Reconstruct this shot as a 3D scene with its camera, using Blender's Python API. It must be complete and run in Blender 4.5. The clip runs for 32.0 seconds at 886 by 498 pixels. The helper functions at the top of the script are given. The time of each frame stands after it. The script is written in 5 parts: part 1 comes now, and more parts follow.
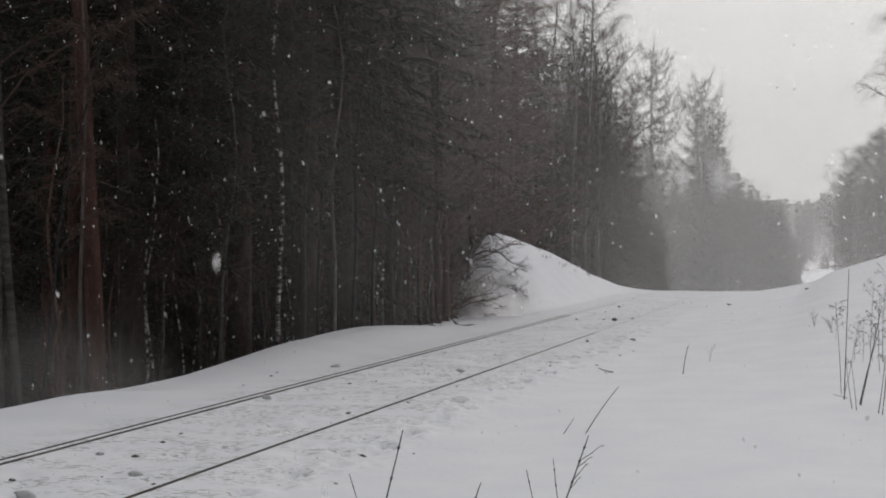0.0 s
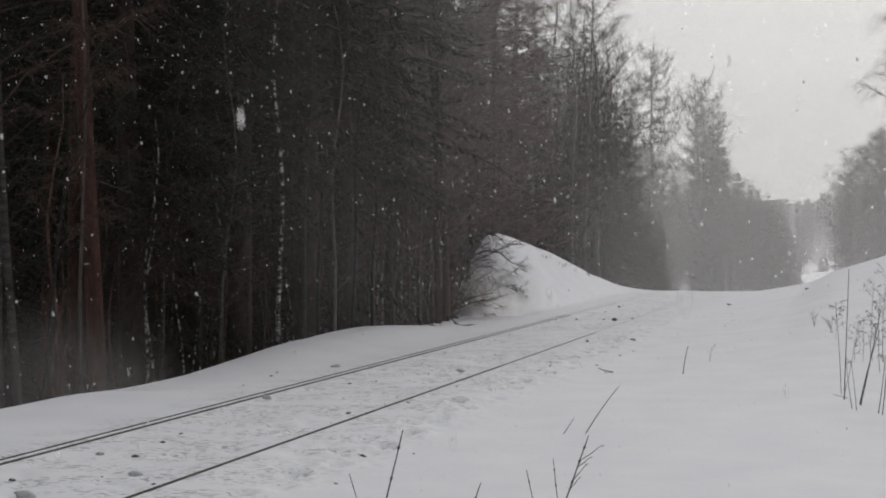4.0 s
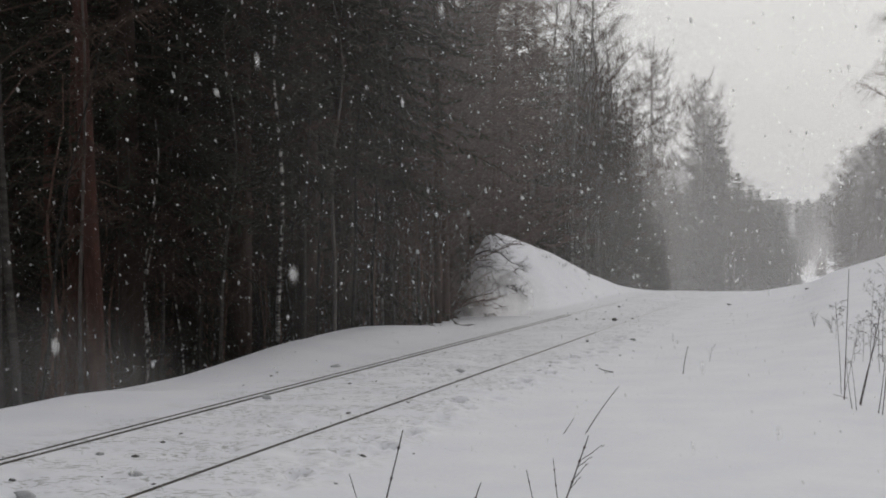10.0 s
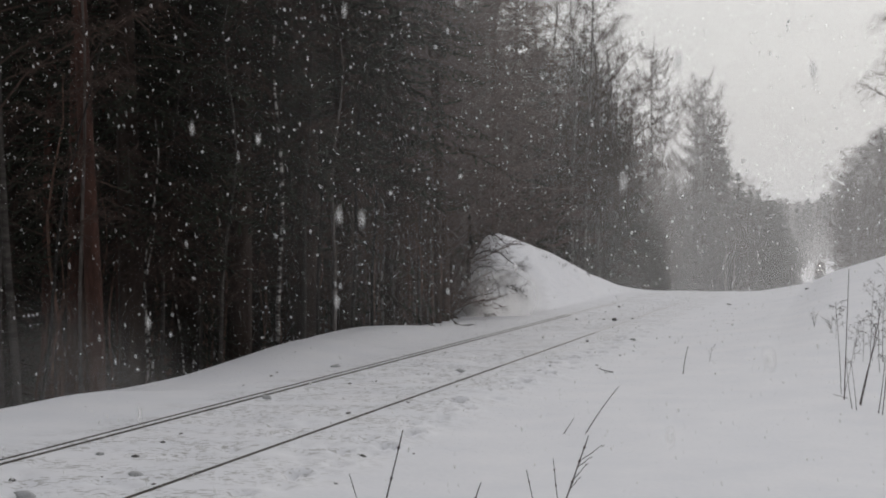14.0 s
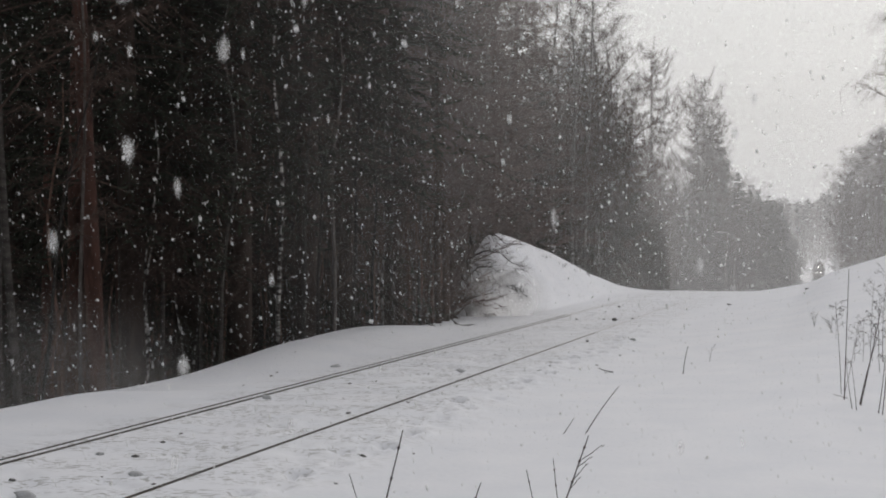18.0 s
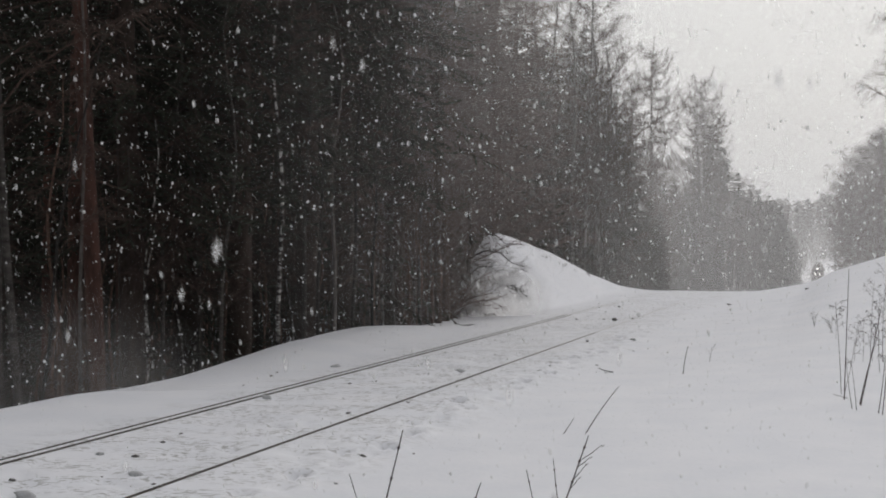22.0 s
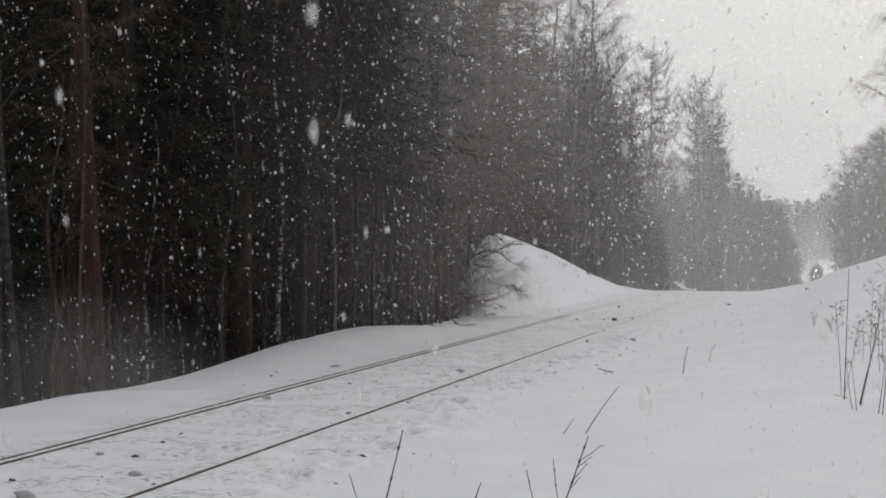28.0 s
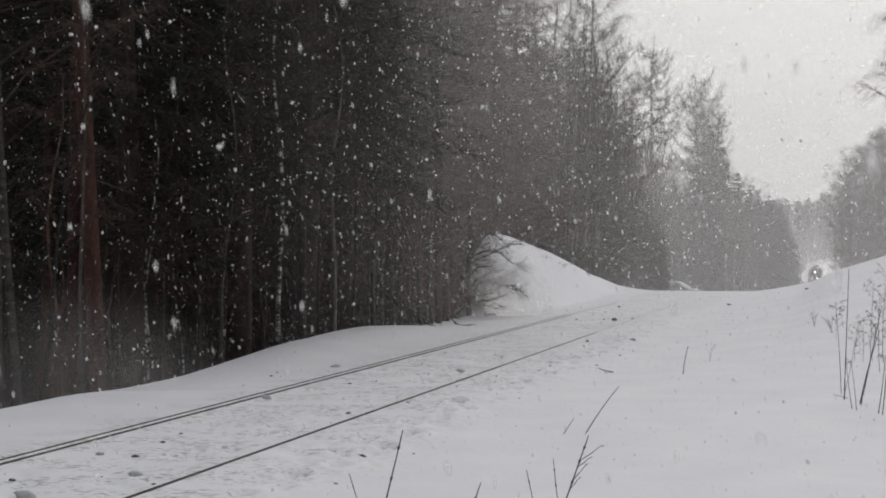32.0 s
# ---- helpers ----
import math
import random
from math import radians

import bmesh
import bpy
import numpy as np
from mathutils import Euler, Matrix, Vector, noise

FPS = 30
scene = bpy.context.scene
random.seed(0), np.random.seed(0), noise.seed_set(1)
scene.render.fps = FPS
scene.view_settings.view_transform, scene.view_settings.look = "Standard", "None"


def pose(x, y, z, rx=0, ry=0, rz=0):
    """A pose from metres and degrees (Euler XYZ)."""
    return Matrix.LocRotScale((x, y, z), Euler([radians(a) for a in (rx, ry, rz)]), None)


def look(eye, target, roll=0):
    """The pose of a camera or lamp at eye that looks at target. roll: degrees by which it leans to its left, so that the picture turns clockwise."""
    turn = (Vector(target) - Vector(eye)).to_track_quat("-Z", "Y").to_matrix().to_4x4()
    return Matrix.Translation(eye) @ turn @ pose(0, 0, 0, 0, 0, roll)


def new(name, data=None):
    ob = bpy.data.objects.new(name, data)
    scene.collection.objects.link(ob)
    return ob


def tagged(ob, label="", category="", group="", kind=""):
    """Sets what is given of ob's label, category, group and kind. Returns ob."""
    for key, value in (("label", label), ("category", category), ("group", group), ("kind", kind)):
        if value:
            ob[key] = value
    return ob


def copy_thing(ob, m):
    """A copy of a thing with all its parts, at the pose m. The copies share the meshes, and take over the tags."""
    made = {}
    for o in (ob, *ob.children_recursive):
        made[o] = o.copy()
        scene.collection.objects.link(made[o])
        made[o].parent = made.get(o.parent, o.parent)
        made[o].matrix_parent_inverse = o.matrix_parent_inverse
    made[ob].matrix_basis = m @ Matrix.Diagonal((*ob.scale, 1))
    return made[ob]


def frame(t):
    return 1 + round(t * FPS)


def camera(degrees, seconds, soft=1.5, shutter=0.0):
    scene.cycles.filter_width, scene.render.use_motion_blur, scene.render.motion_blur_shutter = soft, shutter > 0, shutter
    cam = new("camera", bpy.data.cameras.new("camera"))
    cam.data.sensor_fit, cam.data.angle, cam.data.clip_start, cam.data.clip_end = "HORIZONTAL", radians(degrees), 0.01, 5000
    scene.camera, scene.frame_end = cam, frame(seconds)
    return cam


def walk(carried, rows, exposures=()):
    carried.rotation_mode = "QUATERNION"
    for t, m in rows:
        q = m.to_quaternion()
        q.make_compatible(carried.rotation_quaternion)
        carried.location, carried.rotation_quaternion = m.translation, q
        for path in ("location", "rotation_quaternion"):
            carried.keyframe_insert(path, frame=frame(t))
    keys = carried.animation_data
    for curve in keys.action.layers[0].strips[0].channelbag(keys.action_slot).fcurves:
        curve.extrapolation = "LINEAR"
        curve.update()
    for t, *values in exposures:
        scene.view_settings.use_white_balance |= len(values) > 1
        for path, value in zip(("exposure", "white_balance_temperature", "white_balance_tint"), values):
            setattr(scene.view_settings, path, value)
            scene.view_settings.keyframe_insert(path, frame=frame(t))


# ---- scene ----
# A railway line through a snowy forest; rail tops of the near stretch lie at z = 0.
cam = camera(35.0, 32.0, soft=1.85, shutter=0.35)
EYE = Vector((0.0, 0.0, 1.6))
walk(cam, [(0.0, look(EYE, (0.0, 100.0, 0.916))), (32.0, look(EYE, (0.0, 100.0, 0.916)))],
     exposures=[(0.0, -0.09), (13.0, -0.13), (18.0, -0.01), (32.0, -0.01)])

# ---------------------------------------------------------------- light
world = bpy.data.worlds.new("overcast")
scene.world = world
world.use_nodes = True
wn, wl = world.node_tree.nodes, world.node_tree.links
wn.clear()
SUN_EL, SUN_AZ = 32.0, 25.0          # degrees; azimuth from +Y towards +X
w_out = wn.new("ShaderNodeOutputWorld")
w_sky = wn.new("ShaderNodeTexSky")
w_sky.sky_type, w_sky.sun_disc = "NISHITA", False
w_sky.sun_elevation, w_sky.sun_rotation = radians(SUN_EL), radians(SUN_AZ)
w_sky.dust_density = 6.0
w_b1 = wn.new("ShaderNodeBackground")
w_b1.inputs["Strength"].default_value = 0.006
wl.new(w_sky.outputs[0], w_b1.inputs["Color"])
w_tc = wn.new("ShaderNodeTexCoord")
w_sep = wn.new("ShaderNodeSeparateXYZ")
wl.new(w_tc.outputs["Generated"], w_sep.inputs[0])
w_ramp = wn.new("ShaderNodeValToRGB")
w_ramp.color_ramp.elements[0].position, w_ramp.color_ramp.elements[0].color = 0.0, (0.632, 0.636, 0.648, 1)
w_ramp.color_ramp.elements[1].position, w_ramp.color_ramp.elements[1].color = 1.0, (0.465, 0.475, 0.49, 1)
for z, c in ((0.08, (0.650, 0.656, 0.668, 1)), (0.17, (0.798, 0.812, 0.815, 1)), (0.4, (0.515, 0.515, 0.525, 1))):
    w_ramp.color_ramp.elements.new(z).color = c
wl.new(w_sep.outputs["Z"], w_ramp.inputs[0])
w_map = wn.new("ShaderNodeMapping")
w_map.inputs["Scale"].default_value = (1.0, 1.0, 4.0)
wl.new(w_tc.outputs["Generated"], w_map.inputs[0])
w_noise = wn.new("ShaderNodeTexNoise")
w_noise.inputs["Scale"].default_value, w_noise.inputs["Detail"].default_value = 3.0, 3.0
wl.new(w_map.outputs[0], w_noise.inputs["Vector"])
w_cl = wn.new("ShaderNodeMapRange")
w_cl.inputs["To Min"].default_value, w_cl.inputs["To Max"].default_value = 0.90, 1.10
wl.new(w_noise.outputs["Fac"], w_cl.inputs["Value"])
w_b2 = wn.new("ShaderNodeBackground")
wl.new(w_ramp.outputs[0], w_b2.inputs["Color"])
wl.new(w_cl.outputs[0], w_b2.inputs["Strength"])
w_add = wn.new("ShaderNodeAddShader")
wl.new(w_b1.outputs[0], w_add.inputs[0])
wl.new(w_b2.outputs[0], w_add.inputs[1])
wl.new(w_add.outputs[0], w_out.inputs["Surface"])

sun = new("sun", bpy.data.lights.new("sun", "SUN"))
sun.data.energy, sun.data.angle, sun.data.color = 1.2, radians(40), (1.0, 0.985, 0.965)
az, el = radians(SUN_AZ), radians(SUN_EL)
SUN_DIR = Vector((math.sin(az) * math.cos(el), math.cos(az) * math.cos(el), math.sin(el)))
sun.matrix_world = look((0, 0, 60), Vector((0, 0, 60)) - SUN_DIR)


# ---------------------------------------------------------------- materials
def material(name, dark, light, scale=8.0, rough=0.8, bump=0.2, stretch=(1, 1, 1), fine=6.0, vary=0.15, metal=0.0, span=(0.5, 0.9)):
    """Two-scale procedural surface: a broad blotch, a fine grain, relief and a change from piece to piece."""
    m = bpy.data.materials.new(name)
    m.use_nodes = True
    n, l = m.node_tree.nodes, m.node_tree.links
    b = n["Principled BSDF"]
    b.inputs["Roughness"].default_value, b.inputs["Metallic"].default_value = rough, metal
    b.inputs["Specular IOR Level"].default_value = 0.25
    tc = n.new("ShaderNodeTexCoord")
    mp = n.new("ShaderNodeMapping")
    mp.inputs["Scale"].default_value = stretch
    l.new(tc.outputs["Object"], mp.inputs[0])
    n1, n2 = n.new("ShaderNodeTexNoise"), n.new("ShaderNodeTexNoise")
    n1.inputs["Scale"].default_value, n1.inputs["Detail"].default_value = scale, 4.0
    n2.inputs["Scale"].default_value, n2.inputs["Detail"].default_value = scale * fine, 3.0
    for k in (n1, n2):
        l.new(mp.outputs[0], k.inputs["Vector"])
    mx = n.new("ShaderNodeMath")
    mx.operation = "MULTIPLY_ADD"
    mx.inputs[1].default_value = 0.4
    l.new(n2.outputs["Fac"], mx.inputs[0])
    l.new(n1.outputs["Fac"], mx.inputs[2])
    rp = n.new("ShaderNodeValToRGB")
    rp.color_ramp.elements[0].position, rp.color_ramp.elements[0].color = span[0], (*dark, 1)
    rp.color_ramp.elements[1].position, rp.color_ramp.elements[1].color = span[1], (*light, 1)
    l.new(mx.outputs[0], rp.inputs[0])
    oi = n.new("ShaderNodeObjectInfo")
    vr = n.new("ShaderNodeMapRange")
    vr.inputs["To Min"].default_value, vr.inputs["To Max"].default_value = 1 - vary, 1 + vary
    l.new(oi.outputs["Random"], vr.inputs["Value"])
    hs = n.new("ShaderNodeHueSaturation")
    l.new(vr.outputs[0], hs.inputs["Value"])
    l.new(rp.outputs[0], hs.inputs["Color"])
    l.new(hs.outputs[0], b.inputs["Base Color"])
    if bump:
        bp = n.new("ShaderNodeBump")
        bp.inputs["Strength"].default_value, bp.inputs["Distance"].default_value = bump, 0.02
        l.new(mx.outputs[0], bp.inputs["Height"])
        l.new(bp.outputs[0], b.inputs["Normal"])
    return m


SNOW = material("snow", (0.802, 0.805, 0.845), (0.860, 0.855, 0.885), 1.3, 0.75, 0.35, fine=14, vary=0.0)


def flake_material(name, clear=0.0):
    """Snow crystals: most of the light comes through them; clear is the open share between the crystals of a loose flake."""
    m = bpy.data.materials.new(name)
    m.use_nodes = True
    n, l = m.node_tree.nodes, m.node_tree.links
    n.remove(n["Principled BSDF"])
    tc, nz, rp = n.new("ShaderNodeTexCoord"), n.new("ShaderNodeTexNoise"), n.new("ShaderNodeValToRGB")
    nz.inputs["Scale"].default_value = 40
    l.new(tc.outputs["Object"], nz.inputs["Vector"])
    rp.color_ramp.elements[0].color, rp.color_ramp.elements[1].color = (0.96, 0.957, 0.952, 1), (0.99, 0.988, 0.985, 1)
    l.new(nz.outputs["Fac"], rp.inputs[0])
    df, tr, mx = n.new("ShaderNodeBsdfDiffuse"), n.new("ShaderNodeBsdfTranslucent"), n.new("ShaderNodeMixShader")
    mx.inputs["Fac"].default_value = 0.7
    l.new(rp.outputs[0], df.inputs["Color"])
    l.new(rp.outputs[0], tr.inputs["Color"])
    l.new(df.outputs[0], mx.inputs[1])
    l.new(tr.outputs[0], mx.inputs[2])
    top = mx
    if clear:
        tp, top = n.new("ShaderNodeBsdfTransparent"), n.new("ShaderNodeMixShader")
        top.inputs["Fac"].default_value = clear
        l.new(mx.outputs[0], top.inputs[1])
        l.new(tp.outputs[0], top.inputs[2])
    l.new(top.outputs[0], n["Material Output"].inputs["Surface"])
    return m


scene.cycles.transparent_max_bounces = 32
FLAKE = flake_material("snow_flake")
LOOSE_FLAKE = flake_material("loose_snow_flake", 0.86)
PINE_BARK = material("pine_bark", (0.042, 0.020, 0.015), (0.105, 0.050, 0.037), 9, 0.9, 0.9, (1, 1, 0.22), 4, 0.25)
GREY_BARK = material("grey_bark", (0.06, 0.05, 0.045), (0.15, 0.13, 0.12), 10, 0.9, 0.8, (1, 1, 0.3), 4, 0.3)
BIRCH_BARK = material("birch_bark", (0.035, 0.03, 0.028), (0.28, 0.265, 0.25), 5, 0.8, 0.5, (0.6, 0.6, 2.2), 3, 0.2)
PALE_BARK = material("white_birch_bark", (0.035, 0.028, 0.025), (0.50, 0.475, 0.45), 7, 0.8, 0.5, (0.6, 0.6, 1.6), 3, 0.3, span=(0.66, 0.86))
STEM_BARK = material("brown_stem_bark", (0.070, 0.040, 0.030), (0.19, 0.115, 0.088), 8, 0.85, 0.5, (0.8, 0.8, 0.5), 4, 0.45)
SAP_BARK = material("sapling_bark", (0.02, 0.017, 0.015), (0.07, 0.062, 0.056), 7, 0.8, 0.5, (0.6, 0.6, 2.2), 3, 0.35)
TWIG = material("twig_bark", (0.046, 0.029, 0.023), (0.096, 0.062, 0.050), 20, 0.85, 0.3, vary=0.25)
ALDER_TWIG = material("alder_twig_bark", (0.105, 0.075, 0.066), (0.20, 0.148, 0.132), 20, 0.85, 0.3, vary=0.25)
DARK_BARK = material("dark_spruce_bark", (0.022, 0.0145, 0.0115), (0.06, 0.043, 0.035), 10, 0.9, 0.8, (1, 1, 0.3), 4, 0.3)
NEEDLE = material("spruce_needles", (0.014, 0.017, 0.010), (0.036, 0.041, 0.025), 3, 0.75, 0.0, vary=0.3)
PINE_NEEDLE = material("pine_needles", (0.02, 0.03, 0.018), (0.05, 0.065, 0.04), 3, 0.75, 0.0, vary=0.3)
RUST = material("rusty_steel", (0.035, 0.030, 0.025), (0.10, 0.083, 0.068), 20, 0.75, 0.3, metal=0.2)
DUSTED = material("snow_dusted_steel", (0.10, 0.09, 0.08), (0.32, 0.30, 0.28), 9, 0.8, 0.3)
SNOWED = material("snow_covered_steel", (0.58, 0.57, 0.56), (0.78, 0.77, 0.77), 7, 0.8, 0.3)
STEEL = material("worn_steel", (0.22, 0.21, 0.20), (0.4, 0.38, 0.36), 30, 0.4, 0.1, metal=0.9)
STONE = material("ballast_stone", (0.10, 0.097, 0.092), (0.26, 0.25, 0.24), 30, 0.9, 0.5, vary=0.3)


# ---------------------------------------------------------------- plan: s runs along the track, u to its left from the far rail
TH = math.atan(0.2967)
TX, TY = math.sin(TH), math.cos(TH)
NX, NY = -TY, TX
FX, FY = -5.652, 1.678
GAUGE = 1.524


def smooth(a, b, x):
    t = np.clip((np.asarray(x, float) - a) / (b - a), 0, 1)
    return t * t * (3 - 2 * t)


def soft(x, w):
    return w * np.logaddexp(0, np.asarray(x, float) / w)


def bend(s):
    """The line's slow bend to the left, far off."""
    return 0.0142 * soft(np.asarray(s, float) - 40, 6.0)


def rise(s):
    """The line's level: flat here, down into a valley past the crest."""
    d = 0.0395 * soft(np.asarray(s, float) - 45, 4.0)
    return -(d - 0.0395 * soft(np.asarray(s, float) - 261.5, 15.0))


def lattice(ix, iy, seed):
    v = np.sin(ix * 127.1 + iy * 311.7 + seed * 74.7) * 43758.5453
    return v - np.floor(v)


def vnoise(x, y, seed=0):
    ix, iy = np.floor(x), np.floor(y)
    fx, fy = x - ix, y - iy
    fx, fy = fx * fx * (3 - 2 * fx), fy * fy * (3 - 2 * fy)
    a, b = lattice(ix, iy, seed), lattice(ix + 1, iy, seed)
    c, d = lattice(ix, iy + 1, seed), lattice(ix + 1, iy + 1, seed)
    return (a + (b - a) * fx) * (1 - fy) + (c + (d - c) * fx) * fy - 0.5


def height(s, u, fine=True):
    """Snow level at a place of the plan; u is counted from the bent line."""
    s, u = np.asarray(s, float), np.asarray(u, float)
    w = -(u + GAUGE / 2)                       # to the right of the centre line
    z = rise(s) - 0.012 + 0.03 * smooth(34, 44, s)
    # left shoulder, then the drop into the wood
    edge = 1.95 + 0.12 * vnoise(s / 6.0, 0 * s, 3) + 0.3 * smooth(16, 24, s)
    lip = 0.04 - 0.05 * smooth(12.5, 14.0, s) + 0.18 * smooth(14.2, 19.0, s) - 0.20 * smooth(21.5, 27.0, s) + 0.03 * smooth(29, 34, s)
    z = z + lip * smooth(0.5, 1.7, u)
    z = z - (1.5 * smooth(edge - 0.1, edge + 2.0, u) + 5.0 * (1 - np.exp(-0.048 * soft(u - edge - 1.0, 0.6)))) * (1 - 0.6 * smooth(100, 200, s))
    # a snow-covered hump inside the wood
    z = z + 2.3 * np.exp(-((s - 29.0) / 2.6) ** 2 - ((u - 5.9) / 1.6) ** 2)
    # cutting: mound on the left, bank on the right
    mh = 2.25 * smooth(29.8, 33.6, s) * (1 - 0.93 * smooth(31.0, 53.0, s))
    z = z + mh * smooth(0.9, 3.0, u) * (1 - smooth(2.9, 4.2, u))
    bank = 0.2 * soft(w - 2.0, 0.3) + 0.18 * smooth(3.75, 4.5, w) + 0.13 * soft(w - 4.3, 0.1)
    bank = np.minimum(bank, 1.9 + 0.02 * w)
    z = z + bank * smooth(10, 42, s) * (1 - 0.75 * smooth(60, 110, s))
    z = z - 0.16 * smooth(50, 62, s) * smooth(0.8, 1.8, u)
    z = z - 0.06 * smooth(1.2, 2.2, w) * (1 - smooth(20, 40, s))
    # a lane comes up to the line from the left, down the valley
    lane = smooth(107, 110.5, s) * (1 - smooth(115.5, 119, s)) * smooth(2.4, 4.0, u) * (1 - smooth(45, 60, u))
    z = z * (1 - lane) + lane * (rise(s) - 0.60)
    # far hills
    z = z + 10 * smooth(480, 900, s) + 6 * smooth(60, 300, np.abs(u))
    if fine:
        near = 1 - smooth(50, 80, s)
        z = z + near * (0.032 * vnoise(s / 2.3, u / 1.7, 1) + 0.014 * vnoise(s / 0.7, u / 0.5, 2)) * smooth(0.1, 0.6, np.abs(u)) * smooth(0.1, 0.6, np.abs(u + GAUGE))
        on = smooth(-GAUGE + 0.04, -GAUGE + 0.25, u) * (1 - smooth(-0.3, -0.06, u))
        rip = np.clip(vnoise(s / 0.13 + 2 * vnoise(s / 0.4, u / 0.4, 7), u / 0.10, 5) - 0.12, 0, 0.25)
        patch = smooth(-0.1, 0.25, vnoise(s / 1.1, u / 0.6, 8))
        z = z - near * on * (0.16 * rip * patch + 0.012)
        side = smooth(-GAUGE - 1.5, -GAUGE - 0.5, u) * (1 - smooth(-GAUGE - 0.2, -GAUGE - 0.08, u))
        z = z - near * side * 0.10 * rip * patch
        # a trail of old footprints beside the near rail
        k = np.round((s - 8.2) / 0.44)
        fs, fu = 8.2 + 0.44 * k + 0.10 * np.sin(k * 5.1), -2.2 + 0.09 * np.where(k % 2 == 0, 1, -1) + 0.05 * np.sin(k * 2.3)
        deep = (0.65 + 0.35 * np.sin(k * 3.7 + 1)) * smooth(-1, 1, k) * (1 - smooth(28, 50, k))
        q = ((s - fs) / 0.11) ** 2 + ((u - fu) / 0.075) ** 2
        z = z - deep * (0.10 * np.exp(-q ** 2) - 0.035 * np.exp(-(np.sqrt(q) - 1.5) ** 2 * 5))
    return z


def at(s, u):
    """World place of a plan point, on the snow."""
    uu = u + float(bend(s))
    return Vector((FX + s * TX + uu * NX, FY + s * TY + uu * NY, float(height(s, u))))


def plan(x, y):
    """Plan point of a world place."""
    s = x * TX + y * TY
    return s, (x - FX) * NX + (y - FY) * NY - float(bend(s))


def ground_z(x, y):
    s, u = plan(x, y)
    return float(height(s, u))


def spot_bed():
    """Small darker grey patches on the snow of the track bed."""
    n, l = SNOW.node_tree.nodes, SNOW.node_tree.links
    b = n["Principled BSDF"]
    unspotted = b.inputs["Base Color"].links[0].from_socket
    tc = n.new("ShaderNodeTexCoord")
    dot = n.new("ShaderNodeVectorMath")
    dot.operation = "DOT_PRODUCT"
    dot.inputs[1].default_value = (NX, NY, 0)
    l.new(tc.outputs["Object"], dot.inputs[0])

    def ramp(sock, a, c):
        k = n.new("ShaderNodeMapRange")
        k.interpolation_type = "SMOOTHSTEP"
        k.inputs["From Min"].default_value, k.inputs["From Max"].default_value = a, c
        l.new(sock, k.inputs["Value"])
        return k.outputs[0]

    def mul(p, q):
        k = n.new("ShaderNodeMath")
        k.operation = "MULTIPLY"
        l.new(p, k.inputs[0])
        if isinstance(q, float):
            k.inputs[1].default_value = q
        else:
            l.new(q, k.inputs[1])
        return k.outputs[0]

    def blot(scale, a, c):
        k = n.new("ShaderNodeTexNoise")
        k.inputs["Scale"].default_value, k.inputs["Detail"].default_value = scale, 2.0
        wind = n.new("ShaderNodeMapping")
        wind.inputs["Scale"].default_value = (0.55, 1.2, 1.0)
        l.new(tc.outputs["Object"], wind.inputs[0])
        l.new(wind.outputs[0], k.inputs["Vector"])
        return ramp(k.outputs["Fac"], a, c)

    off = FX * NX + FY * NY
    band = mul(ramp(dot.outputs["Value"], off - GAUGE - 1.3, off - GAUGE - 0.2), ramp(dot.outputs["Value"], off + 0.9, off - 0.05))
    spots = mul(blot(27.0, 0.54, 0.59), blot(2.3, 0.38, 0.56))
    mix = n.new("ShaderNodeMix")
    mix.data_type = "RGBA"
    mix.inputs["B"].default_value = (0.40, 0.39, 0.38, 1)
    l.new(mul(mul(band, spots), 0.85), mix.inputs["Factor"])
    l.new(unspotted, mix.inputs["A"])
    l.new(mix.outputs["Result"], b.inputs["Base Color"])


spot_bed()


# ---------------------------------------------------------------- mesh tools
class Geo:
    def __init__(self):
        self.v, self.f, self.m = [], [], []

    def face(self, pts, mi=0):
        k = len(self.v)
        self.v.extend([tuple(p) for p in pts])
        self.f.append(tuple(range(k, k + len(pts))))
        self.m.append(mi)

    def tube(self, pts, radii, n=6, mi=0, cap=True):
        k0 = len(self.v)
        for i, p in enumerate(pts):
            d = (pts[min(i + 1, len(pts) - 1)] - pts[max(i - 1, 0)]).normalized()
            a = d.orthogonal().normalized()
            b = d.cross(a)
            for j in range(n):
                q = 2 * math.pi * j / n
                self.v.append(tuple(p + (a * math.cos(q) + b * math.sin(q)) * radii[i]))
        for i in range(len(pts) - 1):
            for j in range(n):
                a0, a1 = k0 + i * n + j, k0 + i * n + (j + 1) % n
                self.f.append((a0, a1, a1 + n, a0 + n))
                self.m.append(mi)
        if cap:
            self.f.append(tuple(k0 + (len(pts) - 1) * n + j for j in range(n)))
            self.m.append(mi)

    def cone(self, p, q, r, mi=0):
        """A three-sided spike, for twigs."""
        d = q - p
        a = d.orthogonal().normalized() * r
        b = d.normalized().cross(a)
        k = len(self.v)
        self.v.extend([tuple(p + a), tuple(p - a * 0.5 + b * 0.87), tuple(p - a * 0.5 - b * 0.87), tuple(q)])
        self.f.extend([(k, k + 1, k + 3), (k + 1, k + 2, k + 3), (k + 2, k, k + 3)])
        self.m.extend([mi] * 3)

    def mesh(self, name, *mats, shade=False):
        me = bpy.data.meshes.new(name)
        me.from_pydata(self.v, [], self.f)
        for mt in mats:
            me.materials.append(mt)
        if any(self.m):
            me.polygons.foreach_set("material_index", self.m)
        if shade:
            me.polygons.foreach_set("use_smooth", [True] * len(self.f))
        return me


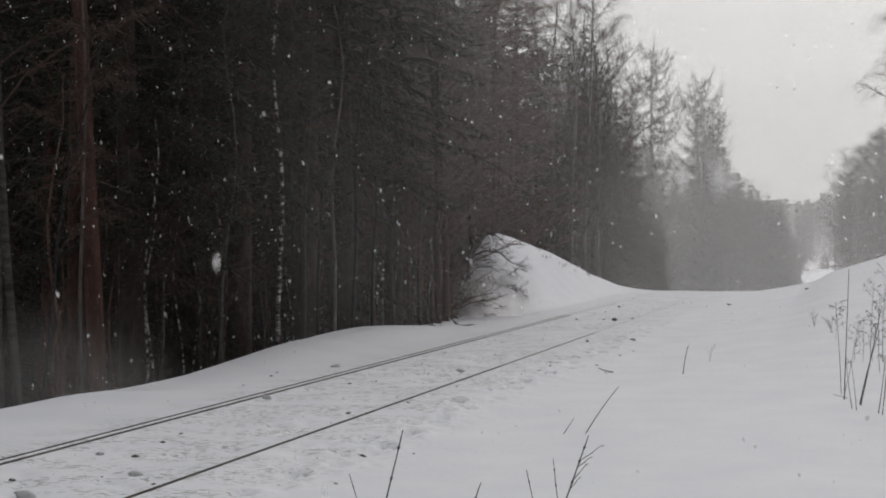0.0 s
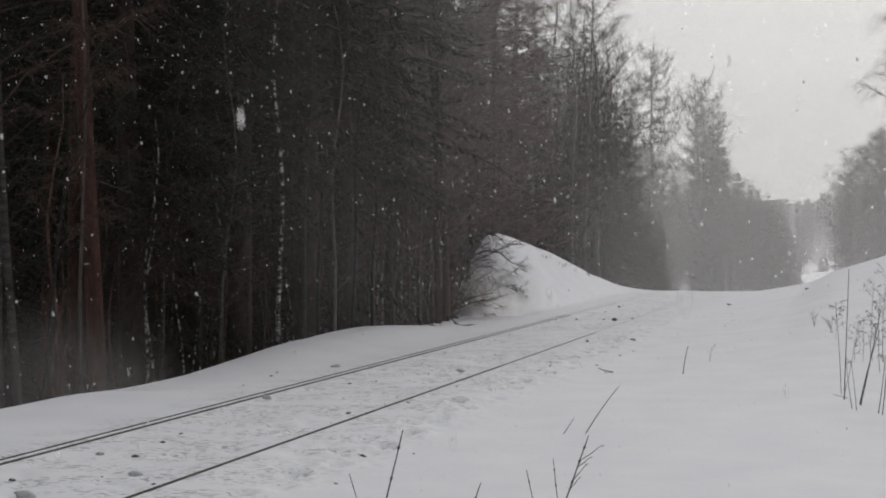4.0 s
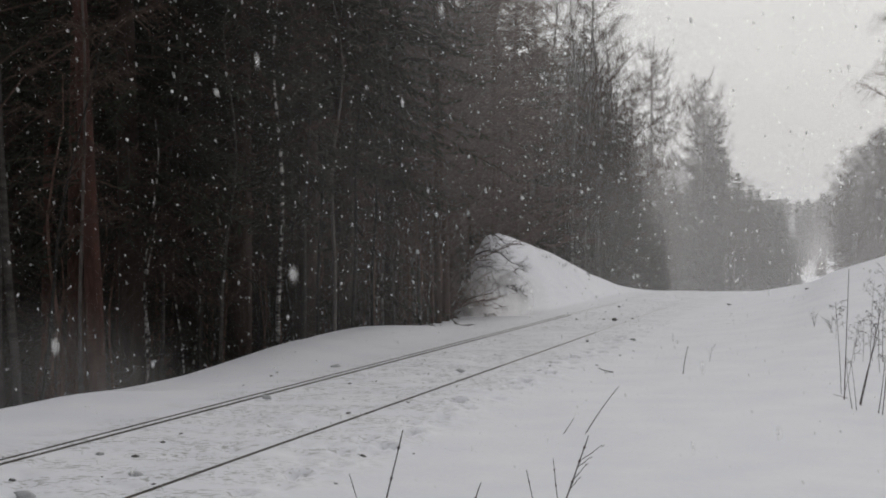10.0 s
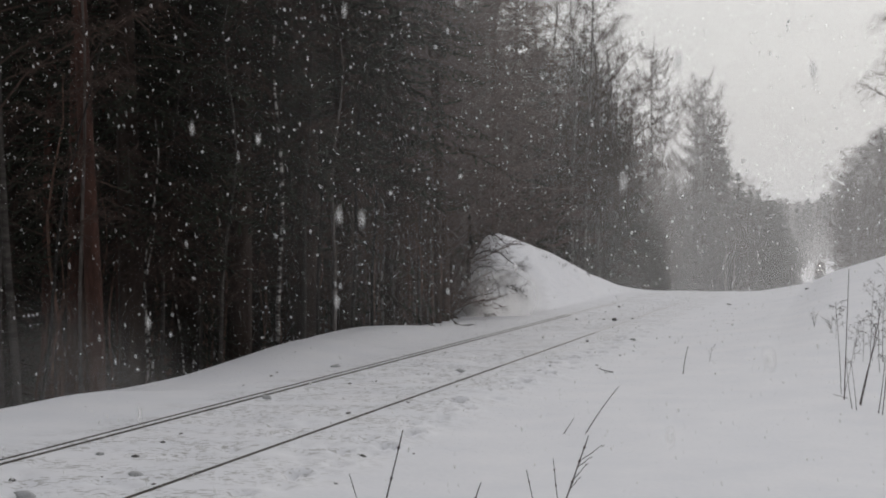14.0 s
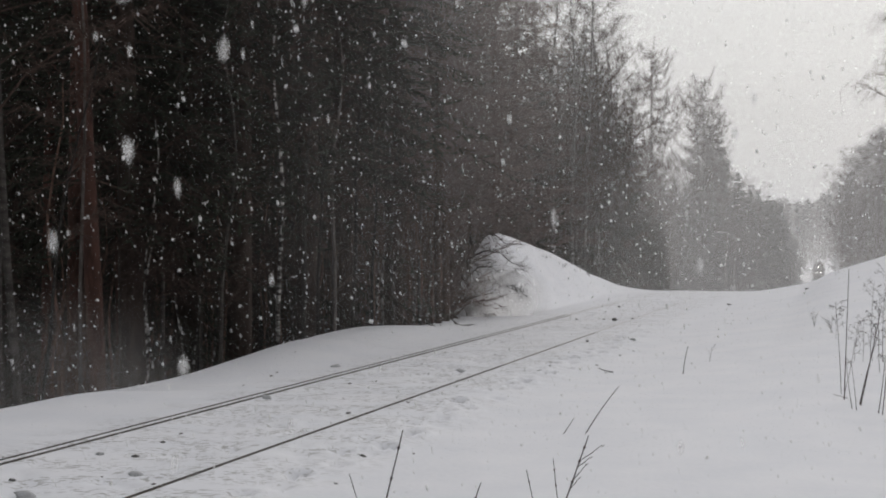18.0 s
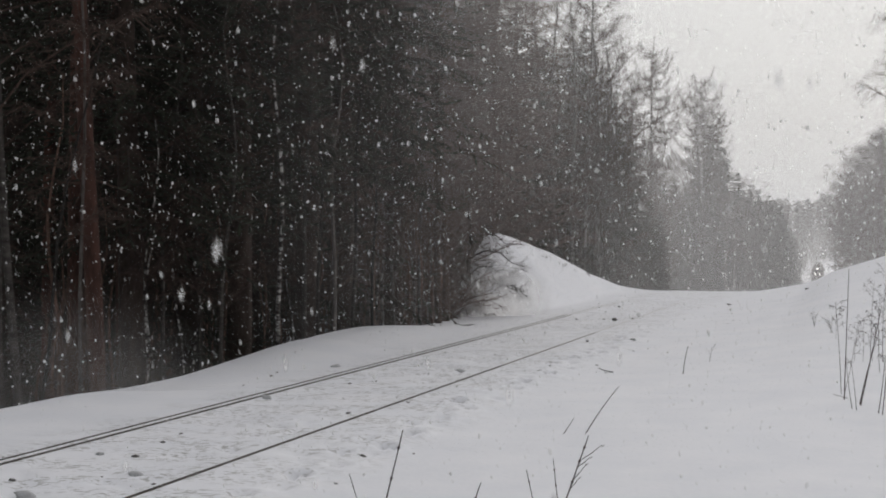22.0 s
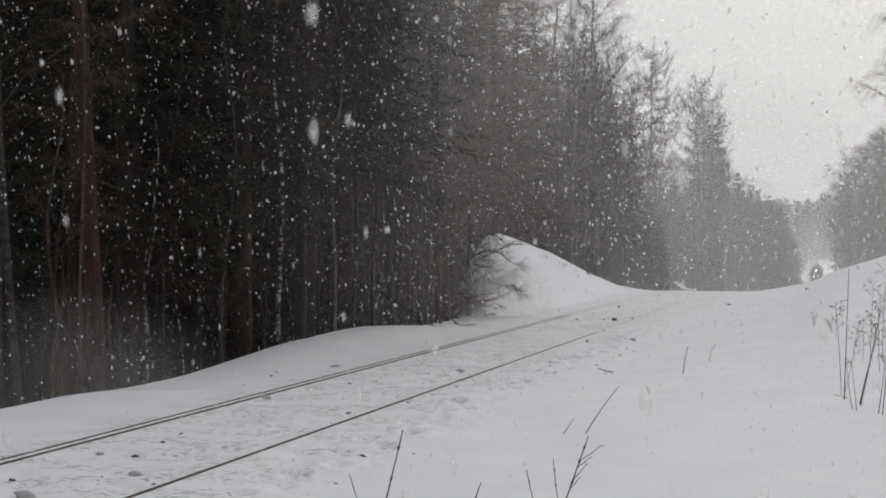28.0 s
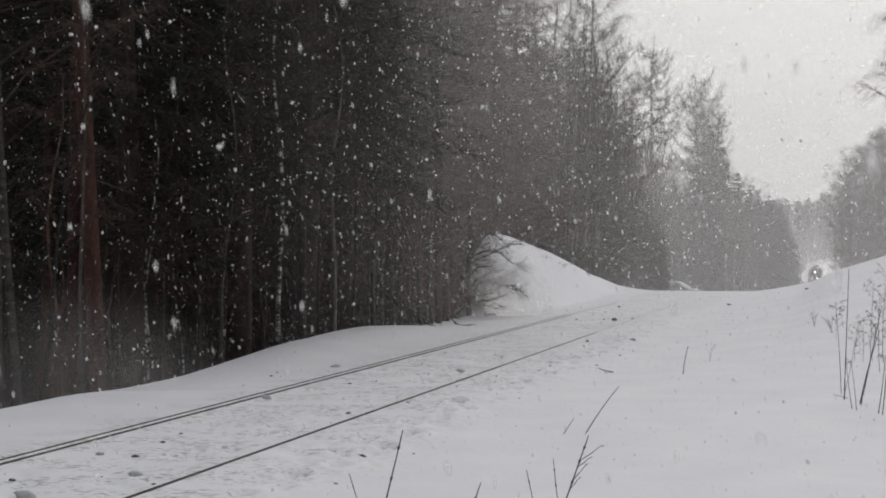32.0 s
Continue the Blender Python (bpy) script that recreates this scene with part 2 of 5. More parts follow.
def part(name, geo, mats, parent, label="", shade=False):
    mats = mats if isinstance(mats, tuple) else (mats,)
    ob = new(name, geo.mesh(name, *mats, shade=shade) if isinstance(geo, Geo) else geo)
    ob.parent = parent
    return tagged(ob, label)


def box(g, x0, x1, y0, y1, z0, z1, b=0.0, mi=0):
    """A box with chamfered upright edges."""
    ring = [(x0 + b, y0), (x1 - b, y0), (x1, y0 + b), (x1, y1 - b), (x1 - b, y1), (x0 + b, y1), (x0, y1 - b), (x0, y0 + b)] if b else \
        [(x0, y0), (x1, y0), (x1, y1), (x0, y1)]
    n, k = len(ring), len(g.v)
    g.v.extend([(x, y, z0) for x, y in ring] + [(x, y, z1) for x, y in ring])
    for i in range(n):
        j = (i + 1) % n
        g.f.append((k + i, k + j, k + n + j, k + n + i))
        g.m.append(mi)
    g.f.append(tuple(k + n + i for i in range(n)))
    g.f.append(tuple(k + i for i in reversed(range(n))))
    g.m.extend([mi, mi])


def grid_mesh(name, S, U, mat):
    s, u = np.meshgrid(S, U, indexing="ij")
    z = height(s, u)
    uu = u + bend(s)
    co = np.stack([FX + s * TX + uu * NX, FY + s * TY + uu * NY, z], -1).reshape(-1, 3)
    a, b = len(S), len(U)
    i = (np.arange(a - 1)[:, None] * b + np.arange(b - 1)[None, :]).reshape(-1)
    quads = np.stack([i, i + 1, i + b + 1, i + b], -1)
    me = bpy.data.meshes.new(name)
    me.from_pydata(co.tolist(), [], quads.tolist())
    me.polygons.foreach_set("use_smooth", [True] * len(quads))
    me.materials.append(mat)
    return me


def steps(*spans):
    """Rising values: (from, to, step) spans end to end."""
    out = []
    for a, b, d in spans:
        out.extend(np.linspace(a, b, max(2, int(round((b - a) / d)) + 1))[:-1])
    return np.array(out + [spans[-1][1]])


# ---------------------------------------------------------------- ground and rails
S = steps((-900, -60, 60), (-60, 4, 2), (4, 30, 0.07), (30, 55, 0.12), (55, 120, 0.8), (120, 600, 8), (600, 3000, 150))
U = steps((-1500, -60, 90), (-60, -14, 2), (-14, -4.5, 0.22), (-4.5, 2.6, 0.055), (2.6, 9, 0.25), (9, 60, 2), (60, 1500, 90))
ground = new("ground", grid_mesh("ground", S, U, SNOW))
tagged(ground, "smooth wind-blown snow over embankment, cutting and forest floor", "snow", kind="structure")

track = tagged(new("railway_track"), "two steel rails almost buried in packed snow", "railway track", kind="structure")
track.location = (0, 0, 0)


def rail_line(u0, s0, s1, top, half=0.036):
    g = Geo()
    prof = [(-half, -0.09), (-half, -0.012), (-half + 0.008, 0.0), (half - 0.008, 0.0), (half, -0.012), (half, -0.09)]
    ss = list(steps((s0, s1, 1.0)) if s1 < 60 else steps((s0, 60, 1.0), (60, s1, 6.0)))
    n = len(prof)
    for s in ss:
        uu = u0 + float(bend(s))
        z = float(rise(s)) + top
        for dv, dz in prof:
            g.v.append((FX + s * TX + (uu + dv) * NX, FY + s * TY + (uu + dv) * NY, z + dz))
    for i in range(len(ss) - 1):
        for j in range(n - 1):
            g.f.append((i * n + j, (i + 1) * n + j, (i + 1) * n + j + 1, i * n + j + 1))
            g.m.append(1 if j == 2 else 0)
    return g


# the narrow strip at 0.12 is added for a dark line beside the rail
for u0, half, top, name, label in ((0.0, 0.023, -0.006, "rail", "rust-brown rail head just clear of the snow"), (0.12, 0.018, -0.007, "guard_rail", "thin rust-brown strip along the outer rail"),
                                  (-GAUGE, 0.022, -0.006, "rail", "rust-brown rail head just clear of the snow")):
    far0, far1 = (17.5, 24.0) if u0 < 0 else (22.5, 29.5)
    part(name, rail_line(u0, -40, far0, top, half), (RUST, RUST), track, label)
    part(name, rail_line(u0, far0, far1, top, half), (DUSTED, DUSTED), track, "rail dusted with blown snow")
    part(name, rail_line(u0, far1, 520 if name == "rail" else 70, top, half), (SNOWED, SNOWED), track, "rail all but hidden under blown snow")


# ---------------------------------------------------------------- trees
def V(x, y, z):
    return Vector((x, y, z))


def rnd(a, b):
    return random.uniform(a, b)


def spray(g, p, d, size, mi=0, wide=0.2):
    """A tapering needle tuft, folded along its middle."""
    side = Vector((-d.y, d.x, 0))
    side = side.normalized() if side.length > 1e-3 else Vector((1, 0, 0))
    tip = p + d * size
    mid = p + d * size * 0.45
    drop = Vector((0, 0, size * 0.1))
    k = len(g.v)
    g.v.extend([tuple(p), tuple(mid + side * size * wide - drop), tuple(tip), tuple(mid - side * size * wide - drop)])
    g.f.extend([(k, k + 1, k + 2), (k, k + 2, k + 3)])
    g.m.extend([mi, mi])


def trunk_line(h, lean, wob, n=9, way=None):
    a = rnd(0, 6.28) if way is None else way
    ph = rnd(0, 6.28)
    return [Vector((math.cos(a) * lean * (i / n) * h + wob * math.sin(ph + i * 0.9) * i / n,
                    math.sin(a) * lean * (i / n) * h + wob * math.cos(ph + i * 1.1) * i / n, h * i / n - (0.6 if i == 0 else 0))) for i in range(n + 1)]


def on_line(pts, t):
    f = t * (len(pts) - 1)
    i = min(int(f), len(pts) - 2)
    return pts[i].lerp(pts[i + 1], f - i)


def finish(root, trunk, bark, crown, mats):
    part("trunk", trunk, bark, root, shade=True)
    tagged(part("crown", crown, mats, root), kind="stuff")
    return root


def spruce(h, spread, low, label, dense=1.0, tuft=1.0, step=None, wide=0.22, name="spruce"):
    root = tagged(new(name), label, "tree", "spruces of the wood")
    line = trunk_line(h, 0.01, 0.05)
    tk, g = Geo(), Geo()
    tk.tube(line, [0.013 * h * (1 - 0.93 * i / 9) for i in range(10)], 7)
    z = low * h
    while z < h * 0.985:
        t = z / h
        reach = spread * (1 - t) ** 0.75 * rnd(0.75, 1.1) + 0.15
        for k in range(int(rnd(6, 9) * dense)):
            a = rnd(0, 6.28)
            L = reach * rnd(0.5, 1.15)
            p0 = on_line(line, t) + Vector((0, 0, rnd(-0.2, 0.2)))
            out = Vector((math.cos(a), math.sin(a), 0))
            pts = [p0 + out * (L * q) + Vector((0, 0, -L * (0.55 * q * q - 0.05 * q) * (1.2 - t) + 0.12 * L * q ** 3)) for q in (0, 0.35, 0.7, 1.0)]
            g.tube(pts, [0.014 * L + 0.006, 0.014, 0.009, 0.004], 3, 1, cap=False)
            m = int((5 + L * 7) * dense)
            for i in range(m):
                q = 0.12 + 0.88 * i / m
                p = on_line(pts, q)
                sd = Vector((-out.y, out.x, 0)) * (1 if i % 2 else -1)
                d = (out * rnd(0.2, 0.9) + sd * rnd(0.3, 1.0) + Vector((0, 0, rnd(-1.1, 0.05)))).normalized()
                spray(g, p, d, rnd(0.24, 0.5) * (0.5 + 0.5 * min(1, L)) * tuft, 0, wide)
            spray(g, pts[-1], (out + Vector((0, 0, 0.1))).normalized(), 0.3)
        z += (h * 0.02 + 0.12) * (step or tuft)
    return finish(root, tk, DARK_BARK, g, (NEEDLE, DARK_BARK))


def birch(h, label, droop=0.6, limbs=26, start=0.25, stout=0.008, bark=None, fine=1.0, twig_r=0.007, rise_to=(0.9, 1.7), reach=1.0, lean=None, way=None, name="birch", fans=()):
    root = tagged(new(name), label, "tree", "bare broadleaf trees of the wood")
    line = trunk_line(h, rnd(0.01, 0.05) if lean is None else lean, 0.15, way=way)
    tk, g = Geo(), Geo()
    tk.tube(line, [stout * h * (1 - 0.92 * i / 9) + 0.008 for i in range(10)], 7)
    for k in range(limbs):
        t = start + (0.97 - start) * (k + rnd(0, 1)) / limbs
        p = on_line(line, t)
        a = k * 2.4 + rnd(-0.5, 0.5)
        L = h * rnd(0.16, 0.28) * (1.15 - t) ** 0.5 * 1.1 * reach
        out = Vector((math.cos(a), math.sin(a), 0))
        up = rnd(*rise_to)
        pts = [p + (out * q + Vector((0, 0, up * (q - 0.38 * q * q)))) * L * 0.6 + Vector((rnd(-1, 1), rnd(-1, 1), 0)) * 0.04 * L for q in (0, 0.33, 0.66, 1.0)]
        r = 0.33 * stout * h * (1.05 - t) + 0.004
        g.tube(pts, [r, r * 0.75, r * 0.5, r * 0.2], 4, cap=False)
        for i in range(int(rnd(9, 14) * fine)):
            b = on_line(pts, rnd(0.2, 1.0))
            aa = a + rnd(-1.3, 1.3)
            tl = rnd(0.5, 1.3) * (0.4 + h / 22)
            o2 = Vector((math.cos(aa), math.sin(aa), rnd(0.3, 0.9) * rise_to[0])).normalized()
            m1 = b + o2 * tl * 0.5
            m2 = m1 + (o2 * 0.4 + Vector((0, 0, -droop * rnd(0.5, 1.6)))).normalized() * tl * 0.6
            g.cone(b, m1, twig_r * 1.3)
            g.cone(m1 - o2 * 0.05, m2, twig_r)
            for j in range(int(4 * fine)):
                c = b.lerp(m1, rnd(0.2, 1)) if j % 2 else m1.lerp(m2, rnd(0.1, 0.9))
                dd = Vector((rnd(-1, 1), rnd(-1, 1), rnd(-1.2, 0.6) * droop - 0.1)).normalized()
                g.cone(c, c + dd * tl * rnd(0.25, 0.55), twig_r * 0.8)
    for t, L, up, a in fans:                              # long limbs that rise, arch over and end in hanging twigs
        p = on_line(line, t)
        out = Vector((math.cos(a), math.sin(a), 0))
        d = (out + Vector((0, 0, up))).normalized()
        pts = [p + d * (L * q) + out * (0.10 * L * q * q) - Vector((0, 0, 0.16 * L * q ** 3)) for q in (0, 0.2, 0.4, 0.6, 0.8, 1.0)]
        g.tube(pts, [0.0085 * L * q for q in (1, 0.85, 0.68, 0.5, 0.34, 0.14)], 5, cap=False)
        for i in range(int(2 + 7 * L)):
            c = on_line(pts, rnd(0.2, 1.0))
            e = (d * rnd(0.1, 0.7) + Vector((rnd(-0.7, 0.7), rnd(-0.7, 0.7), rnd(0, 0.5)))).normalized()
            m1 = c + e * rnd(0.05, 0.12) * L
            m2 = m1 + (e * 0.35 + Vector((0, 0, -1))).normalized() * rnd(0.07, 0.19) * L
            g.cone(c, m1, 0.0018 * L)
            g.cone(m1, m2, 0.0015 * L)
            for j in range(3):
                q = m1.lerp(m2, rnd(0, 0.8))
                g.cone(q, q + Vector((rnd(-0.4, 0.4), rnd(-0.4, 0.4), -rnd(0.3, 0.8))) * 0.12 * L, 0.0012 * L)
    return finish(root, tk, bark or BIRCH_BARK, g, (ALDER_TWIG if name == "alder" else TWIG,))


def larch(h, label, bare=0.12, name="larch"):
    """Leafless, with level boughs that turn up at their ends and short spurs all along."""
    root = tagged(new(name), label, "tree", "larches by the line")
    line = trunk_line(h, 0.008, 0.12)
    tk, g = Geo(), Geo()
    tk.tube(line, [0.011 * h * (1 - 0.88 * i / 9) + 0.01 for i in range(10)], 7)
    for k in range(130):
        t = bare + (0.99 - bare) * (k + rnd(0, 1)) / 130
        p = on_line(line, t)
        a = rnd(0, 6.28)
        L = h * rnd(0.08, 0.25) * (1.13 - t) ** 0.6
        out = Vector((math.cos(a), math.sin(a), 0))
        lift = 0.8 * max(0, t - 0.74) / 0.26
        pts = [p + out * L * q + Vector((0, 0, L * (lift * q - 0.26 * math.sin(q * 3.0) + 0.34 * q ** 4))) for q in (0, 0.25, 0.5, 0.75, 1.0)]
        g.tube(pts, [0.045, 0.036, 0.027, 0.018, 0.008], 4, cap=False)
        for i in range(int(12 + L * 18)):
            c = on_line(pts, rnd(0.1, 1.0))
            d = Vector((rnd(-1, 1) + out.x * 0.5, rnd(-1, 1) + out.y * 0.5, rnd(-1.3, 0.6))).normalized()
            m = c + d * rnd(0.2, 0.6)
            g.cone(c, m, 0.012)
            g.cone(c.lerp(m, 0.5), c.lerp(m, 0.5) + Vector((rnd(-1, 1), rnd(-1, 1), rnd(-0.8, 0.8))) * 0.3, 0.009)
    return finish(root, tk, GREY_BARK, g, (TWIG,))


def pine(h, label, stout=0.0092, lean=None, way=None, name="pine"):
    root = tagged(new(name), label, "tree", "pines of the wood")
    line = trunk_line(h, rnd(0, 0.01) if lean is None else lean, 0.10, way=way)
    tk, g = Geo(), Geo()
    tk.tube(line, [stout * h * (1 - 0.8 * i / 9) for i in range(10)], 12)
    for k in range(8):                                    # dead snags below the crown
        p = on_line(line, rnd(0.12, 0.6))
        a = rnd(0, 6.28)
        d = Vector((math.cos(a), math.sin(a), rnd(-0.3, 0.25)))
        g.tube([p, p + d * 0.25, p + d * rnd(0.35, 0.9) + Vector((0, 0, rnd(-0.3, 0.2)))], [0.018, 0.012, 0.004], 4, 1, cap=False)
    for k in range(40):
        t = rnd(0.5, 1.0)
        p = on_line(line, t)
        a = rnd(0, 6.28)
        L = h * 0.17 * (1.25 - t) ** 0.6 * rnd(0.6, 1.2)
        d = Vector((math.cos(a), math.sin(a), rnd(0.1, 0.7)))
        pts = [p, p + d * L * 0.5, p + d * L + Vector((0, 0, 0.1 * L))]
        g.tube(pts, [0.035, 0.022, 0.006], 4, 1, cap=False)
        for i in range(26):
            c = on_line(pts, rnd(0.4, 1.0)) + Vector((rnd(-0.3, 0.3), rnd(-0.3, 0.3), rnd(-0.1, 0.25)))
            spray(g, c, Vector((rnd(-1, 1), rnd(-1, 1), rnd(-0.2, 0.9))).normalized(), rnd(0.3, 0.5))
    return finish(root, tk, PINE_BARK, g, (PINE_NEEDLE, TWIG))


def sapling(h, label, bark, twigs=22, name="birch_sapling", lean=None, stout=0.0055):
    root = tagged(new(name), label, "tree", "saplings at the wood's edge")
    line = trunk_line(h, rnd(0.02, 0.08) if lean is None else lean, 0.12)
    tk, tg = Geo(), Geo()
    tk.tube(line, [stout * h * (1 - 0.9 * i / 9) + 0.005 for i in range(10)], 6)
    for k in range(twigs):
        p = on_line(line, rnd(0.12, 0.98))
        a = rnd(0, 6.28)
        L = rnd(0.4, 1.3)
        d = Vector((math.cos(a), math.sin(a), rnd(0.2, 1.1))).normalized()
        m = p + d * L * 0.6
        tg.cone(p, m, 0.008)
        tg.cone(m - d * 0.06, m + (d + Vector((rnd(-0.6, 0.6), rnd(-0.6, 0.6), rnd(-0.2, 0.4)))).normalized() * L * 0.6, 0.006)
        for j in range(6):
            c = p.lerp(m, rnd(0.3, 1))
            tg.cone(c, c + (d * 0.6 + Vector((rnd(-1, 1), rnd(-1, 1), rnd(-0.5, 0.8)))).normalized() * L * rnd(0.3, 0.6), 0.0045)
    return finish(root, tk, bark, tg, (TWIG,))


def shrub(h, label, stems=9, arch=0.8, name="shrub"):
    """A bare bush: arching stems that fork three times into fine twigs."""
    root = tagged(new(name), label, "bush", "bare bushes")
    for k in range(stems):
        g = Geo()
        a = 6.28 * k / stems + rnd(-0.4, 0.4)
        out = Vector((math.cos(a), math.sin(a), 0))
        L = h * rnd(0.7, 1.2)
        pts = [Vector((out.x * 0.12, out.y * 0.12, -0.3)) + out * (arch * L * q ** 1.4) + Vector((0, 0, 0.3 + L * (1.15 * q - 0.62 * q * q * arch))) for q in (0, 0.25, 0.5, 0.75, 1.0)]
        pts[0].z = -0.3
        g.tube(pts, [0.022, 0.018, 0.014, 0.010, 0.006], 5, cap=False)
        for i in range(14):
            c = on_line(pts, rnd(0.25, 1.0))
            d = (out * rnd(-0.2, 1) + Vector((rnd(-0.8, 0.8), rnd(-0.8, 0.8), rnd(-0.3, 0.9)))).normalized()
            l1 = rnd(0.25, 0.6) * h * 0.5
            m = c + d * l1
            g.cone(c, m, 0.0075)
            for j in range(7):
                b = c.lerp(m, rnd(0.3, 1))
                g.cone(b, b + (d + Vector((rnd(-1, 1), rnd(-1, 1), rnd(-0.8, 0.8)))).normalized() * l1 * rnd(0.3, 0.7), 0.0048)
        part("branch", g, ALDER_TWIG, root)
    return root


USED = set()


def plant(root, s, u, scale=1.0, sink=0.1, turn=None, tilt=1.5):
    p = at(s, u)
    m = pose(p.x, p.y, p.z - sink, rnd(-tilt, tilt), rnd(-tilt, tilt), rnd(0, 360) if turn is None else turn) @ Matrix.Scale(scale, 4)
    if root.name in USED:
        root = copy_thing(root, pose(0, 0, 0))
    USED.add(root.name)
    root.matrix_basis = m
    return root


def plant_to(root, h, x, y, top):
    """Scaled so that the crown ends at the height top."""
    k = (top - ground_z(x, y)) / h
    return plant_xy(root, x, y, k)


def plant_xy(root, x, y, scale=1.0, sink=0.1, turn=None, tilt=0.6):
    s, u = plan(x, y)
    return plant(root, s, u, scale, sink, turn, tilt)


SPRUCES = [spruce(15, 2.6, 0.05, "dark green snow-free spruce in the dense wood", tuft=1.15),
           spruce(13, 2.2, 0.08, "slender dark green spruce in the dense wood", tuft=1.1),
           spruce(17, 3.0, 0.10, "tall dark spruce with drooping boughs", tuft=1.2)]
NEAR_SPRUCES = [spruce(15, 2.6, 0.05, "dark green spruce with fine-needled drooping boughs", 1.6, 0.55, 1.0, 0.11),
                spruce(17, 2.9, 0.07, "tall dark green spruce at the wood's edge", 1.6, 0.55, 1.0, 0.11)]
FAR_SPRUCES = [spruce(15, 3.2, 0.03, "grey-green spruce beside the line, dim in driving snow", 1.1, 1.6),
               spruce(15, 3.8, 0.03, "broad grey-green spruce beside the line, dim in driving snow", 1.1, 1.7)]
MID_SPRUCES = [spruce(15, 3.0, 0.03, "grey-green spruce by the line, veiled by snow", 1.3, 1.1, 1.2, 0.3), spruce(15, 3.4, 0.03, "broad grey-green spruce by the line, veiled by snow", 1.3, 1.15, 1.2, 0.3)]
EDGE_SPRUCES = [spruce(15, 2.9, 0.03, "dark green spruce behind the snow mound", 1.25, 0.72, 1.15, 0.13), spruce(15, 3.4, 0.03, "broad dark green spruce with layered boughs", 1.25, 0.72, 1.15, 0.13)]
LOW_SPRUCES = [spruce(15, 2.7, 0.06, "dark spruce of the deep wood and the unseen shade rows", 0.7, 2.2), spruce(17, 3.0, 0.08, "tall dark spruce of the deep wood and the unseen shade rows", 0.7, 2.3)]
BIRCHES = [birch(15, "leafless birch with fine drooping brown twigs", 0.6, 36, 0.25, fine=1.05, twig_r=0.0056, rise_to=(1.5, 2.6), reach=0.85),
           birch(13, "leafless slender birch with pale trunk", 0.8, 34, 0.25, fine=1.05, twig_r=0.0056, rise_to=(1.4, 2.4), reach=0.85),
           birch(16, "tall leafless birch with forked bare crown", 0.5, 36, 0.3, fine=1.05, twig_r=0.0056, rise_to=(1.7, 3.0), reach=0.8)]
ALDERS = [birch(11, "leafless alder with dense reddish-brown twigs", 0.3, 34, 0.06, 0.0055, TWIG, 1.3, 0.008, name="alder"),
          birch(12.5, "tall leafless alder in the thicket, brown twigs", 0.2, 36, 0.08, 0.0055, TWIG, 1.3, 0.008, name="alder")]
LARCHES = [larch(19, "tall leafless larch with level boughs"), larch(16, "thin leafless larch with ragged boughs")]
FAN_BIRCH = birch(13.5, "leafless birch with long limbs arching out over the line", 1.1, 14, 0.3, 0.006, fine=0.8, twig_r=0.006, rise_to=(1.5, 2.4), reach=0.7, lean=0.03, way=0.0,
                  fans=((0.42, 6.2, 1.25, 0.0), (0.50, 5.6, 1.7, 0.3), (0.58, 5.2, 2.2, -0.3), (0.36, 4.6, 1.5, 0.6), (0.62, 5.0, 3.0, 0.2), (0.55, 5.2, 3.4, 2.6)))
PALE_BIRCH = birch(8, "slim leafless birch with a pale trunk, dim in the snow", 0.5, 14, 0.45, 0.0075, PALE_BARK, twig_r=0.007)
PINES = [pine(17, "tall pine with bare reddish-brown trunk"), pine(19, "tall pine with rust-brown scaly trunk")]
SAPS = [sapling(6.5, "thin leafless birch sapling at the wood's edge", SAP_BARK, 26),
        sapling(5.0, "thin leafless grey-stemmed sapling", SAP_BARK, 22),
        sapling(6.0, "thin leafless brown-stemmed sapling", GREY_BARK, 38, "alder_sapling")]
RIGHT = [birch(15, "leafless birch with dense grey-brown crown beyond the bank", 0.25, 48, 0.08, fine=1.9, twig_r=0.014, rise_to=(1.8, 3.0), reach=0.75),
         birch(13.5, "leafless bushy birch beyond the bank", 0.2, 48, 0.05, fine=1.9, twig_r=0.014, rise_to=(1.7, 2.8), reach=0.75)]

HIGH_SPRUCES = [spruce(16, 2.5, 0.20, "dark spruce at the wood's edge, bare below its drooping boughs", 1.6, 0.5, 1.0, 0.11)]
# ---- the near edge of the wood, tree by tree: x, y, scale
random.seed(40)
plant_xy(pine(17, "tall pine with rust-red bark, leaning slightly", 0.0066, lean=0.045, way=math.pi), -4.13, 17.0, 1.0, turn=0, tilt=0.0)
plant_xy(pine(18, "tall pine with dull red-brown bark", 0.0066), -5.16, 19.6, 1.0)
plant_xy(pine(17, "tall pine with bare rust-brown trunk", 0.0064, lean=0.02, way=math.pi), -4.72, 20.8, 1.0, turn=0)
plant_xy(NEAR_SPRUCES[1], -3.72, 19.6, 0.42, turn=20)
plant_xy(PINES[0], -6.2, 22.0, 0.8)
lean_birch = birch(11, "leaning leafless birch with grey-white bark and arching limbs", 0.4, 9, 0.3, 0.0042, SAP_BARK, lean=0.072, way=math.pi,
                   fans=((0.40, 1.15, 0.45, 0.0), (0.47, 0.95, 0.35, 0.2), (0.50, 0.8, 0.75, -0.1), (0.52, 0.7, 1.4, 0.1), (0.44, 0.9, 0.4, 2.8)))
plant_xy(lean_birch, -4.64, 15.6, 1.0, turn=0, tilt=0.0)
plant_xy(birch(9, "slim leafless birch with grey bark", 0.4, 12, 0.4, 0.0042, SAP_BARK, lean=0.03, way=math.pi), -4.92, 15.8, 1.0, turn=0)
